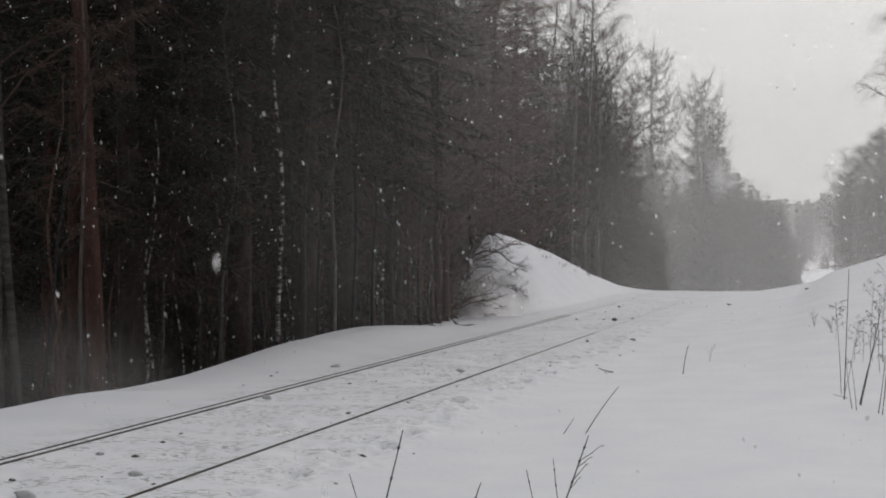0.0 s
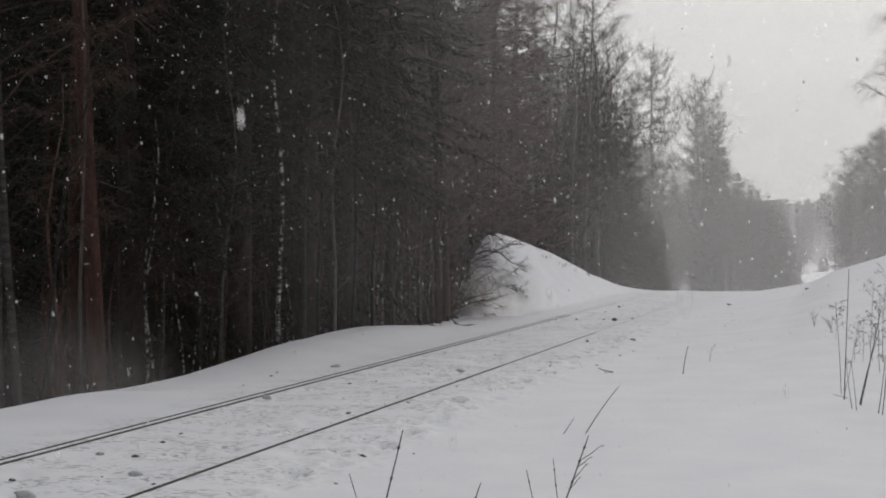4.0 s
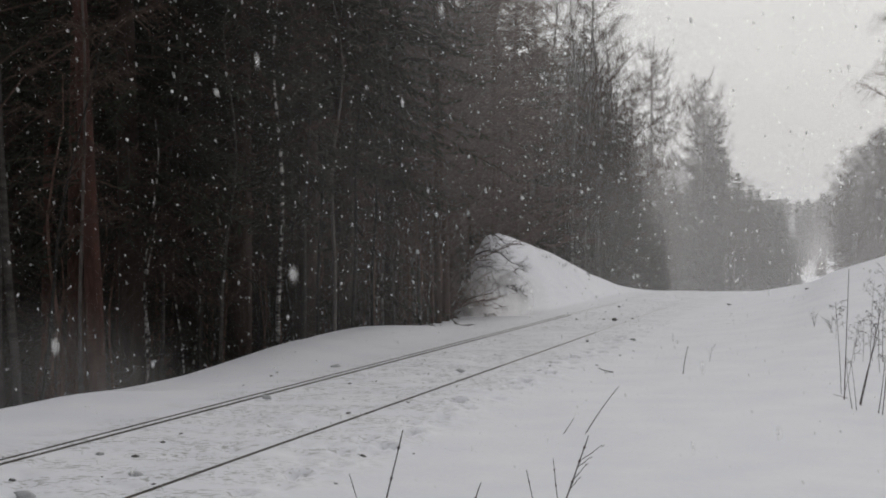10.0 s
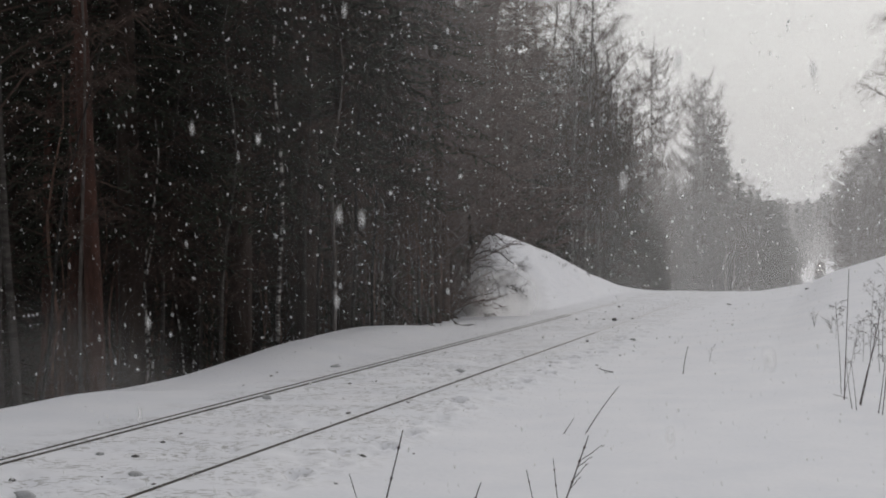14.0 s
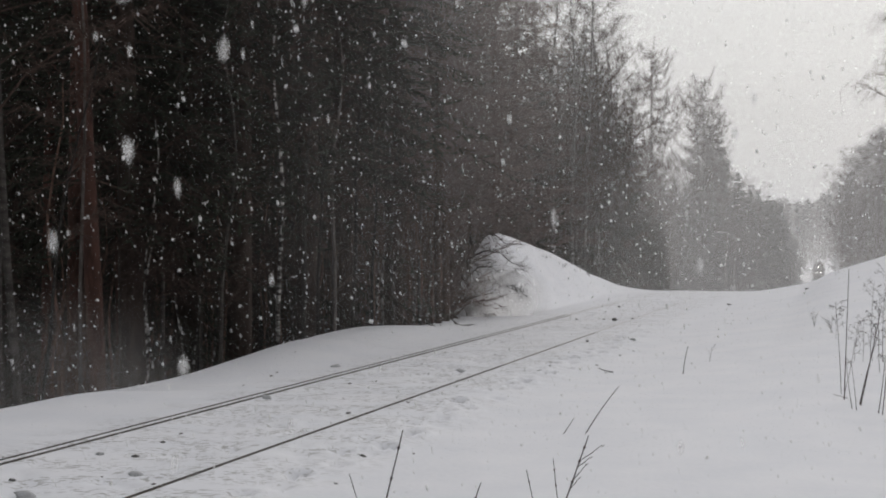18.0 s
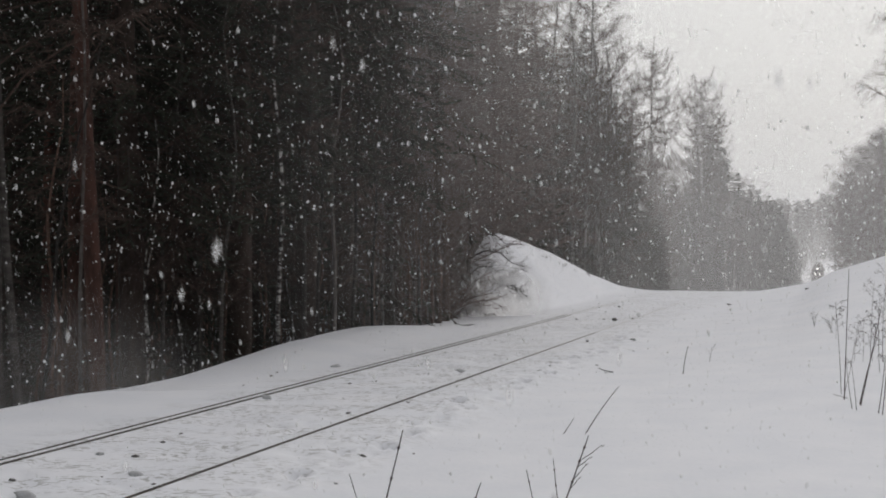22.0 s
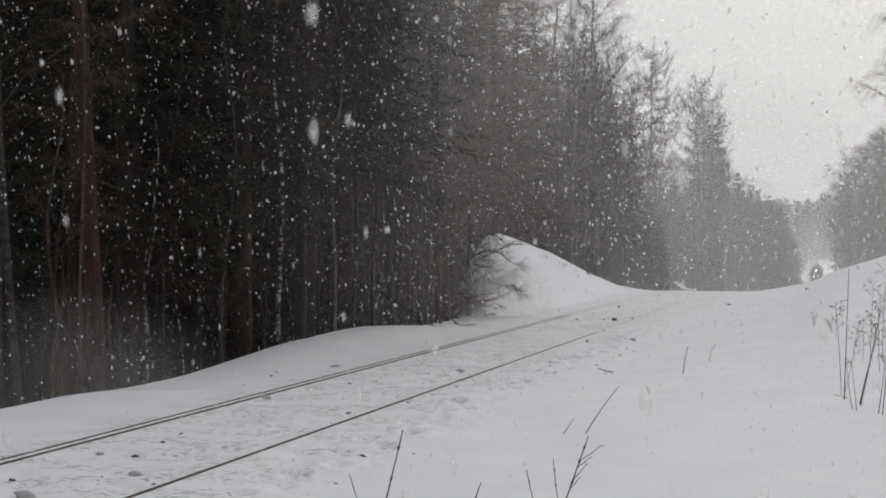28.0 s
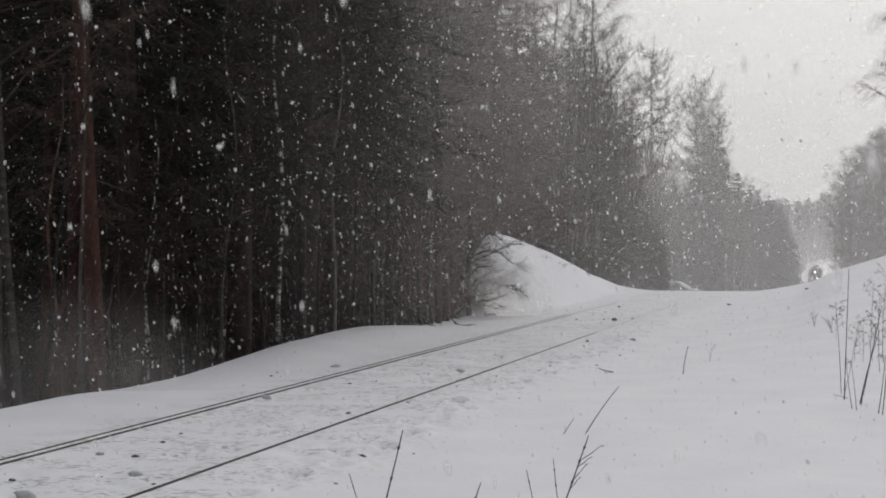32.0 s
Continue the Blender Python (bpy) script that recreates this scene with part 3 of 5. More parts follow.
plant_xy(birch(5.2, "thin crooked birch leaning out of the wood", 0.4, 8, 0.5, 0.0034, SAP_BARK, lean=0.15, way=0.0), -4.72, 15.9, 1.0, turn=0)
plant_xy(birch(8.5, "slim pale-stemmed leafless birch beside a pine", 0.4, 10, 0.5, 0.0020, GREY_BARK, lean=0.008, way=math.pi), -4.24, 16.5, 1.0, turn=0)
plant_xy(birch(5.6, "slim leafless white birch with dark flecks", 0.5, 14, 0.5, 0.0050, PALE_BARK, lean=0.004), -2.36, 20.1, 1.0, turn=0)
for x, y, h, r, way in ((-3.69, 17.9, 4.2, 0.0050, math.pi), (-3.80, 18.0, 5.6, 0.0034, 0.0), (-3.44, 19.4, 4.0, 0.0052, 0.0), (-3.55, 19.2, 4.6, 0.0036, math.pi), (-3.24, 20.0, 4.8, 0.0038, 0.0),
                        (-2.62, 24.2, 4.4, 0.0044, math.pi), (-2.30, 25.6, 5.0, 0.0048, 0.0), (-1.62, 25.6, 5.0, 0.0042, math.pi), (-1.26, 26.0, 5.6, 0.0040, 0.0),
                        (-1.10, 26.3, 4.8, 0.0050, math.pi), (-0.92, 26.6, 5.2, 0.0044, 0.0), (-0.55, 27.2, 5.0, 0.0040, math.pi), (-0.30, 28.0, 4.6, 0.0044, 0.0)):
    plant_xy(birch(h * 0.72, "thin leafless birch with white flecked bark at the wood's edge", 0.5, 10, 0.45, r * 0.62, PALE_BARK, lean=rnd(0.005, 0.03), way=way), x, y, 1.0, turn=0)
for x, y, k in ((-4.05, 18.4, 0.95), (-3.55, 19.6, 1.0), (-2.95, 20.3, 0.95), (-2.2, 22.9, 1.0), (-1.75, 24.6, 1.05), (-0.95, 27.0, 1.0)):
    plant_xy(HIGH_SPRUCES[0], x, y, k)
STEMS = [sapling(h, "slender leafless stem with brown bark in the thicket", STEM_BARK, 16, "alder_sapling", 0.02, r) for h, r in ((4.2, 0.0058), (3.4, 0.0064), (4.8, 0.0052), (2.8, 0.0066))]
for i in range(76):
    b = i / 75
    y = 17.2 + 10.5 * b + rnd(0.0, 2.2)
    plant_xy(STEMS[i % 4], y * (-0.285 + 0.285 * b + rnd(-0.012, 0.012)), y, rnd(0.75, 1.15))
for x, y, k in ((-3.75, 18.4, 0), (-3.35, 19.4, 1), (-2.95, 18.6, 1), (-2.15, 21.6, 0), (-2.0, 22.6, 1), (-1.75, 22.5, 2), (-1.6, 24.4, 0), (-1.25, 25.0, 1), (-0.9, 26.5, 0), (-0.45, 27.5, 2)):
    plant_xy(SAPS[k], x, y, rnd(0.8, 1.1))
for x, y, k, c in ((-5.6, 22, 0, 1.0), (-4.4, 24.5, 2, 0.9), (-3.3, 25, 1, 1.0), (-2.6, 27.5, 0, 1.05), (-4.9, 28, 2, 1.1), (-7.4, 24, 1, 1.0), (-1.6, 31, 2, 0.9), (-3.6, 31, 0, 1.1), (-5.6, 33, 2, 1.1), (-8.2, 30, 0, 1.1)):
    plant_xy(NEAR_SPRUCES[k % 2], x, y, c)
# ---- the brown thicket between the spruces and the mound
random.seed(41)
for i in range(16):
    y = rnd(27.5, 37)
    plant_xy(ALDERS[i % 2], y * rnd(-0.092, 0.012), y, rnd(0.85, 1.15))
for i in range(10):
    y = rnd(39, 52)
    plant_xy(ALDERS[i % 2], y * rnd(-0.06, 0.05), y, rnd(0.9, 1.2))
for i in range(26):
    plant(random.choice(SAPS), rnd(20, 31), 3.4 + rnd(0, 3.0), rnd(0.7, 1.1))
for i in range(16):
    plant(SAPS[i % 3], rnd(12, 44), 5.5 + rnd(0, 5), rnd(0.8, 1.3))
# ---- deeper wood
random.seed(42)
for i in range(18):
    plant(random.choice(BIRCHES), rnd(30, 58), rnd(7, 16), rnd(0.8, 1.15))
for i in range(20):
    plant(random.choice(PINES), rnd(14, 60), rnd(9, 24), rnd(0.8, 1.15))
for i in range(30):
    plant(random.choice(SPRUCES), rnd(12, 66), rnd(11, 20), rnd(0.85, 1.25))
for i in range(75):
    plant(random.choice(LOW_SPRUCES), rnd(8, 70), rnd(16, 46), rnd(0.95, 1.3))
# ---- behind the mound: dark spruces stepping down to the line, with tall birches over them
random.seed(43)
for x, y, k, top in ((-1.35, 40, 0, 9.39), (-0.64, 44, 1, 10.34), (0.26, 41, 0, 9.58), (1.1, 47, 1, 10.94), (1.97, 49, 0, 11.14), (2.76, 52, 1, 10.57),
     (3.34, 55, 1, 10.54), (4.14, 56, 1, 10.02), (5.11, 58, 1, 10.44), (6.18, 60, 1, 10.99), (6.82, 61, 1, 10.16), (7.43, 62, 1, 9.56),
     (7.91, 63, 1, 8.54), (8.44, 64, 1, 7.24), (8.94, 65, 0, 4.37), (6.79, 59, 0, 5.97), (5.41, 57, 1, 7.42), (9.5, 66, 1, 2.64),
     (3.82, 54, 1, 6.47), (9.72, 66, 1, 3.67), (10.08, 67, 1, 2.46), (3.65, 54, 1, 9.29), (4.63, 57, 1, 9.53), (5.65, 59, 1, 9.91), (6.58, 61, 1, 9.75), (10.39, 68, 1, 3.19), (10.82, 69, 1, 2.16)):
    plant_to(EDGE_SPRUCES[k], 15, x, y, top)
for x, y, k, top in ((4.07, 53, 0, 11.92), (4.95, 54, 2, 11.57), (5.54, 56, 1, 12.16), (6.37, 57, 0, 11.67), (3.43, 52, 1, 11.93), (7.26, 60, 2, 10.87)):
    plant_to(BIRCHES[k], (15, 13, 16)[k], x, y, top)
for x, y, k, top in ((1.33, 50, 1, 10.73), (4.78, 55, 0, 7.0), (6.1, 57, 1, 6.2), (7.75, 61, 0, 5.2)):
    plant_to(ALDERS[k], (11, 12.5)[k], x, y, top)
for x, y, up in ((5.2, 56.5, 1.0), (6.0, 58.5, 0.78)):
    plant_xy(FAN_BIRCH, x, y, up, turn=0)
for i in range(10):
    y = rnd(58, 80)
    plant_xy(ALDERS[i % 2], 0.2967 * y - 5.4 - rnd(8.5, 15), y, rnd(0.55, 0.8))
# ---- larches, spruces and birches down the line
random.seed(44)
for x, y, k, top in ((18.21, 122, 1, 18.09), (22.72, 122, 0, 15.64), (22.55, 124, 1, 14.52), (12.49, 93, 1, 11.85)):
    plant_to(LARCHES[k], (19, 16)[k], x, y, top)
plant_to(LARCHES[0], 19, 24.14, 123, 12.88)
for x, y, k, top in ((23.84, 124, 1, 12.17), (25.14, 126, 0, 9.81), (22.71, 126, 0, 7.88), (26.83, 128, 1, 7.98), (28.51, 131, 0, 6.97), (30.08, 134, 1, 6.45),
     (31.75, 138, 0, 6.15), (34.18, 146, 1, 5.95), (21.21, 128, 0, 7.37), (19.56, 126, 1, 7.88), (18.2, 125, 0, 8.24), (16.76, 124, 1, 8.68),
     (20.98, 121, 1, 5.93), (25.24, 124, 1, 6.29), (23.56, 121, 0, 5.69), (20.71, 130, 0, 5.47), (26.54, 124, 0, 4.19), (28.97, 130, 1, 4.01),
     (22.74, 124, 1, 3.79), (38.23, 160, 0, 5.98), (42.76, 176, 1, 4.86), (46.77, 190, 0, 3.74), (53.62, 215, 1, 2.64)):
    plant_to(MID_SPRUCES[k], 15, x, y, top)
for x, y, k, top in ((13.75, 96, 0, 7.86), (15.05, 99, 1, 7.49), (16.82, 104, 0, 7.37), (20.83, 123, 1, 7.74), (25.78, 120, 0, 6.72), (28.08, 126, 1, 6.36)):
    plant_to(BIRCHES[k], (15, 13)[k], x, y, top)
for x, y, top in ((23.4, 116, 5.2), (24.3, 117, 4.0), (10.9, 76, 1.2)):
    plant_to(PALE_BIRCH, 8, x, y, top)
for i in range(20):
    s = rnd(75, 140)
    plant(random.choice(FAR_SPRUCES), s if abs(s - 113) > 7 else s + 16, rnd(9, 26), rnd(0.5, 0.7))
for i in range(44):
    s = 150 + 410 * (i / 44) ** 1.3
    plant(random.choice(FAR_SPRUCES), s + rnd(-4, 4), rnd(6.5, 15), rnd(0.62, 0.85))
# ---- the right-hand wood beyond the bank
random.seed(45)
for x, y, k, top in ((41.75, 150, 0, 6.67), (43.04, 152, 1, 8.26), (43.2, 150, 0, 9.56), (44.8, 153, 1, 10.83), (44.71, 150, 0, 11.5), (46.77, 154, 1, 12.44), (46.96, 152, 0, 12.85), (49.07, 156, 1, 13.52), (48.79, 152, 0, 13.46), (41.81, 146, 1, 5.95), (43.22, 146, 0, 7.12), (44.39, 145, 1, 7.67), (45.98, 146, 0, 8.88)):
    plant_to(RIGHT[k], (15, 13.5)[k], x + 0.8, y, top)
for x, y, k, top in ((41.1, 147, 1, 8.93), (42.27, 148, 2, 10.65), (43.39, 149, 0, 11.31)):
    plant_to(BIRCHES[k], (15, 13, 16)[k], x, y, top)
for i in range(12):
    x = 49.0 + 0.75 * i
    plant_to(FAR_SPRUCES[i % 2], 15, x, 160 + rnd(-4, 8), rnd(5.0, 8.5))
for i in range(24):
    s = 190 + 330 * i / 24
    plant(random.choice(FAR_SPRUCES), s, -GAUGE / 2 - rnd(9.0, 18), rnd(0.65, 0.95))
# ---- a birch on the bank that reaches into view
random.seed(46)
plant_xy(birch(12, "leafless birch on the snowy bank, branches hanging over", 0.9, 40, 0.22, 0.006, fine=1.5, twig_r=0.005), 16.35, 47, 1.1)
# ---- unseen wood on the near side of the line, round and behind the standpoint, added for shade
random.seed(47)
for i in range(34):
    plant(LOW_SPRUCES[i % 2], rnd(-34, 30), -GAUGE / 2 - rnd(17, 34), rnd(0.9, 1.2))
for i in range(22):
    s = rnd(30, 75)
    plant(LOW_SPRUCES[i % 2], s, -17 - 0.07 * s - rnd(0, 14), rnd(0.9, 1.2))
for i in range(26):
    plant(LOW_SPRUCES[i % 2], rnd(-60, -24), rnd(-16, 14), rnd(0.8, 1.1))
for i in range(16):
    plant(LOW_SPRUCES[i % 2], rnd(-26, -4), -rnd(5.5, 15), rnd(0.8, 1.1))
for i in range(30):
    plant(LOW_SPRUCES[i % 2], rnd(-28, 8.5), rnd(6, 22), rnd(0.9, 1.2))
# ---- bare bushes at the foot of the mound
random.seed(48)
def mound_tree():
    """A low crooked tree whose limbs reach out over the snow slope."""
    root = tagged(new("crooked_tree"), "low leafless crooked tree reaching over the snow mound", "tree")
    tk = Geo()
    tk.tube([V(0, 0, -0.5), V(0.02, 0, 0.1), V(-0.02, 0, 0.6), V(0.06, 0.05, 1.2), V(0.0, 0.1, 2.0), V(0.08, 0.1, 3.0)], [0.07, 0.06, 0.055, 0.045, 0.03, 0.01], 7)
    part("trunk", tk, DARK_BARK, root, shade=True)
    for limb in (((0.0, 0, 0.05), (0.28, -0.1, 0.36), (0.66, -0.15, 0.46), (1.0, -0.2, 0.62), (1.16, -0.2, 0.78)), ((0.4, -0.12, 0.40), (0.7, -0.3, 0.30), (0.95, -0.4, 0.30), (1.12, -0.4, 0.16)),
                 ((0.03, 0, 0.9), (0.35, -0.1, 1.06), (0.66, -0.2, 1.02), (0.92, -0.3, 0.80), (1.12, -0.3, 0.72)), ((0.05, 0, 1.3), (0.3, 0.1, 1.5), (0.62, 0.1, 1.38), (0.86, 0, 1.12)),
                 ((0, 0, 0.5), (0.2, -0.2, 0.7), (0.45, -0.4, 0.72), (0.62, -0.4, 0.6)), ((0, 0, 0.3), (-0.3, -0.1, 0.7), (-0.5, -0.2, 1.3), (-0.6, -0.2, 1.9)),
                 ((0, 0.1, 1.9), (0.25, 0.1, 2.2), (0.5, 0.1, 2.2)), ((0, 0, 0.0), (0.15, -0.2, -0.1), (0.36, -0.3, -0.3), (0.4, -0.3, -0.42))):
        pts = [V(*q) for q in limb]
        n = len(pts)
        g = Geo()
        g.tube(pts, [0.026 - 0.021 * i / (n - 1) for i in range(n)], 5, cap=False)
        for i in range(26):
            c = on_line(pts, rnd(0.2, 1.0))
            d = (V(rnd(-0.3, 1), rnd(-0.8, 0.8), rnd(-0.8, 0.6))).normalized()
            m = c + d * rnd(0.12, 0.34)
            g.cone(c, m, 0.0075)
            for j in range(4):
                b = c.lerp(m, rnd(0.3, 1))
                g.cone(b, b + (d + V(rnd(-1, 1), rnd(-1, 1), rnd(-1, 0.7))).normalized() * rnd(0.08, 0.22), 0.005)
        part("limb", g, DARK_BARK, root)
    return root


BUSHES = [shrub(1.9, "bare arching bush at the foot of the snow mound", 10, 0.9), shrub(1.3, "bare low bush in drifted snow", 8, 0.6)]
crooked = mound_tree()
crooked.location = V(0.56, 30.6, 0.30)
for s, u, k, c in ((30.4, 3.35, 0, 1.05), (28.2, 2.85, 1, 1.15), (31.4, 3.5, 0, 1.15), (27.0, 3.0, 1, 1.1), (29.0, 3.4, 0, 1.1), (28.6, 3.0, 0, 0.8), (29.3, 2.9, 1, 1.2), (27.6, 3.6, 0, 1.0), (26.2, 3.3, 1, 1.2)):
    plant(BUSHES[k], s, u, c, 0.05)


def far_woods(name, count, x0, x1, y0, y1, hmin, hmax, label):
    """Distant trees, too far to tell apart."""
    g = Geo()
    for i in range(count):
        x, y = rnd(x0, x1), rnd(y0, y1)
        h = rnd(hmin, hmax)
        b = Vector((x, y, ground_z(x, y)))
        g.tube([b, b + Vector((0, 0, h * 0.95))], [0.2, 0.05], 4, 1)
        conifer = random.random() < 0.6
        for k in range(150):
            t = rnd(0.03, 1.0)
            r = (2.6 * (1 - t) ** 0.8 if conifer else 3.0 * math.sin(math.pi * min(1, 0.15 + t * 0.83)) ** 0.7) * math.sqrt(rnd(0.05, 1))
            a = rnd(0, 6.28)
            spray(g, b + Vector((r * math.cos(a), r * math.sin(a), h * t)), Vector((math.cos(a), math.sin(a), rnd(-0.8, 0.7))).normalized(), rnd(1.3, 2.6), 0 if conifer else 1, 0.3)
    ob = new(name, g.mesh(name, NEEDLE, TWIG))
    return tagged(ob, label, "woods", kind="stuff")


far_woods("far_woods", 330, 95, 220, 575, 660, 22, 27, "distant mixed woods closing the valley, dim in snow")
far_woods("far_woods", 170, -70, -8, 50, 120, 20, 26, "dark inner wood behind the edge trees")


# ---------------------------------------------------------------- weeds, twigs and litter on the snow
def stem(base, tip, r, label, twigs=0, sag=0.05, knots=0, name="bare_twig", twig_len=0.2, head=False, low=0.45, high=0.95, both=0.65):
    """A dry stem that stands in the snow, slightly bowed, with knots, side twigs or a drooping seed head."""
    root = tagged(new(name), label, "twig" if name == "bare_twig" else "weed", "dry stems in the snow")
    root.location = base
    d = tip - base
    side = d.cross(Vector((0, 1, 0))).normalized()
    pts = [d * q + side * (sag * d.length * math.sin(q * 3.1416)) for q in (-0.04, 0.15, 0.35, 0.55, 0.75, 0.9, 1.0)]
    g = Geo()
    g.tube(pts, [r * (1 - 0.6 * i / 6) for i in range(7)], 6)
    for i in range(knots):
        c = on_line(pts, 0.15 + 0.82 * (i + 0.5) / knots)
        g.tube([c - d.normalized() * r * 1.6, c, c + d.normalized() * r * 1.6], [r * 0.6, r * 1.35, r * 0.5], 6)
    part("stem", g, STALK, root)
    for i in range(twigs):
        c = on_line(pts, low + (high - low) * (i + rnd(0.2, 0.8)) / twigs)
        sg = 1 if rnd(0, 1) < both else -1
        e = (side * -sg * rnd(0.5, 1.0) + Vector((0, rnd(-0.4, 0.4), 0)) + d.normalized() * (rnd(0.4, 0.9) if head else rnd(0.9, 1.4))).normalized()
        L = twig_len * rnd(0.6, 1.2)
        t = Geo()
        m = c + e * L * 0.55
        t.tube([c, m, c + e * L + Vector((0, 0, -0.12 * L if head else 0.06 * L))], [r * 0.4, r * 0.32, r * 0.15], 5)
        if head:
            for j in range(5):
                b = c.lerp(c + e * L, rnd(0.3, 1))
                t.cone(b, b + Vector((rnd(-1, 1), rnd(-1, 1), rnd(-1, 0.6))) * 0.06, 0.003)
        else:
            t.tube([c + e * L * 0.98, c + e * L + e * r * 2], [r * 0.45, r * 0.15], 5)
        part("side_twig", t, STALK, root)
    return root


def on_snow(x, y, dz=0.0):
    return Vector((x, y, ground_z(x, y) + dz))


STALK = material("dry_stalk", (0.03, 0.024, 0.021), (0.10, 0.08, 0.07), 40, 0.8, 0.3, vary=0.3)
# twigs close by
random.seed(49)
LAB = "dark bare twig standing out of the snow"
stem(on_snow(-0.395, 4.8), V(-0.137, 4.8, 0.948), 0.0044, LAB, 0, -0.004, 6)
stem(on_snow(-0.06, 5.0), V(-0.334, 5.0, 0.765), 0.0028, LAB, 0, 0.006, 7)
stem(on_snow(-0.15, 4.9), V(0.132, 4.9, 0.75), 0.0042, LAB, 0, 0.0, 5)
stem(on_snow(0.50, 5.2), V(0.309, 5.2, 0.747), 0.0030, LAB, 0, 0.004, 7)
stem(on_snow(0.51, 5.2), V(0.408, 5.2, 0.789), 0.0030, LAB, 0, 0.004, 8)
stem(on_snow(0.24, 5.2), V(0.539, 5.2, 0.872), 0.0046, "dark branched twig with buds in the snow", 4, 0.012, 9, twig_len=0.085, low=0.70, high=0.86, both=1.0)
# sticks further out
stem(on_snow(1.23, 12.1), V(1.50, 12.0, 0.34), 0.0048, "thin grey stick leaning out of the snow", 0, 0.02, 2)
stem(on_snow(1.04, 12.1), V(1.13, 12.1, 0.06), 0.0036, "short grey stick in the snow", 0, 0.0, 0)
stem(on_snow(2.94, 17.2), V(3.00, 17.2, 0.29), 0.005, "single dry stalk in smooth snow", 0, 0.02, 1)
stem(on_snow(3.57, 18.8), V(3.60, 18.8, 0.16), 0.003, "small dry sprig in smooth snow", 3, 0.0, 0, twig_len=0.09, low=0.3, both=0.5)
stem(on_snow(2.12, 17.6, 0.012), V(1.985, 17.9, ground_z(1.985, 17.9) + 0.02), 0.008, "forked bit of twig lying on the snow", 1, 0.02, 0, twig_len=0.11, low=0.08, high=0.12)
random.seed(50)
# the clump of dry weeds on the right: base x, y, tip x, y, z
for bx, by, tx, ty, tz, r, n in ((4.04, 14.14, 4.1, 14.19, 1.3, 0.0056, 0), (4.13, 14.56, 4.08, 14.61, 0.95, 0.0036, 5), (4.2, 14.68, 4.32, 14.73, 0.54, 0.0034, 3), (3.91, 13.42, 3.86, 13.47, 0.49, 0.003, 1),
                                 (3.93, 13.34, 3.89, 13.39, 0.44, 0.003, 1), (4.07, 13.68, 4.29, 13.73, 0.96, 0.006, 4), (4.09, 13.78, 4.3, 13.83, 0.71, 0.005, 3), (4.07, 13.12, 4.15, 13.17, 0.51, 0.0046, 3),
                                 (4.07, 13.0, 4.16, 13.05, 0.89, 0.0046, 4), (4.11, 14.26, 3.98, 14.31, 0.02, 0.003, 0), (5.11, 16.8, 5.17, 16.85, 1.09, 0.003, 9), (5.05, 16.24, 5.07, 16.29, 1.01, 0.003, 9),
                                 (5.23, 17.48, 5.25, 17.53, 0.64, 0.0026, 8), (5.13, 17.52, 5.19, 17.57, 0.54, 0.0026, 7), (5.42, 17.32, 5.49, 17.37, 1.21, 0.003, 10), (5.33, 17.42, 5.28, 17.47, 0.44, 0.0026, 7),
                                 (5.73, 20.48, 5.75, 20.53, 0.69, 0.0022, 6)):
    stem(on_snow(bx, by), V(tx, ty, tz), r, "dry brown weed stalk with thin seed twigs" if n else "tall bare dry stalk in the snow", n, rnd(-0.02, 0.02), 0, "dry_weed", 0.15 if n > 5 else 0.11, True, low=0.4 if n > 5 else 0.6)
for bx, by, tx, tz in ((5.91, 21.3, 5.77, 0.42), (5.91, 21.3, 5.86, 0.37), (6.02, 22.76, 5.99, 0.42), (6.02, 22.76, 6.06, 0.39), (5.89, 21.34, 5.92, 0.43)):
    stem(on_snow(bx, by), V(tx, by, tz), 0.004, "dark bare sprig on the snowy bank", 5, rnd(-0.08, 0.08), 0, "bare_twig", 0.09, low=0.3, both=0.5)


def lump(name, size, mat, label, flat=0.6, seed=0):
    """An uneven rounded lump."""
    bm = bmesh.new()
    bmesh.ops.create_icosphere(bm, subdivisions=2, radius=1)
    for v in bm.verts:
        k = 1 + 0.45 * noise.noise(v.co * 1.3 + Vector((seed * 7.1, 0, 0))) + 0.2 * noise.noise(v.co * 3.1 + Vector((0, seed * 3.3, 0)))
        v.co = Vector((v.co.x * k * 1.25, v.co.y * k, v.co.z * k * flat)) * size
    me = bpy.data.meshes.new(name)
    bm.to_mesh(me)
    bm.free()
    me.materials.append(mat)
    me.polygons.foreach_set("use_smooth", [True] * len(me.polygons))
    return tagged(new(name, me), label, "stone" if mat is STONE else "snow lump" if mat is OLD_SNOW else "bark", "litter on the snow")


OLD_SNOW = material("old_snow", (0.52, 0.52, 0.53), (0.70, 0.70, 0.71), 14, 0.8, 0.5, vary=0.1)
BARKBIT = material("bark_bit", (0.03, 0.022, 0.018), (0.09, 0.065, 0.05), 30, 0.9, 0.4, vary=0.3)
KINDS = {"c": [lump("snow_clod", 1.0, OLD_SNOW, "greyish clod of old snow, one set for a hollow's shade", 0.6, k) for k in range(3)],
         "s": [lump("ballast_stone", 1.0, STONE, "dark ballast stone lying on the snow", 0.7, k + 5) for k in range(3)],
         "b": [lump("bark_piece", 1.0, BARKBIT, "small dark flake of bark on the snow", 0.35, k + 9) for k in range(3)]}


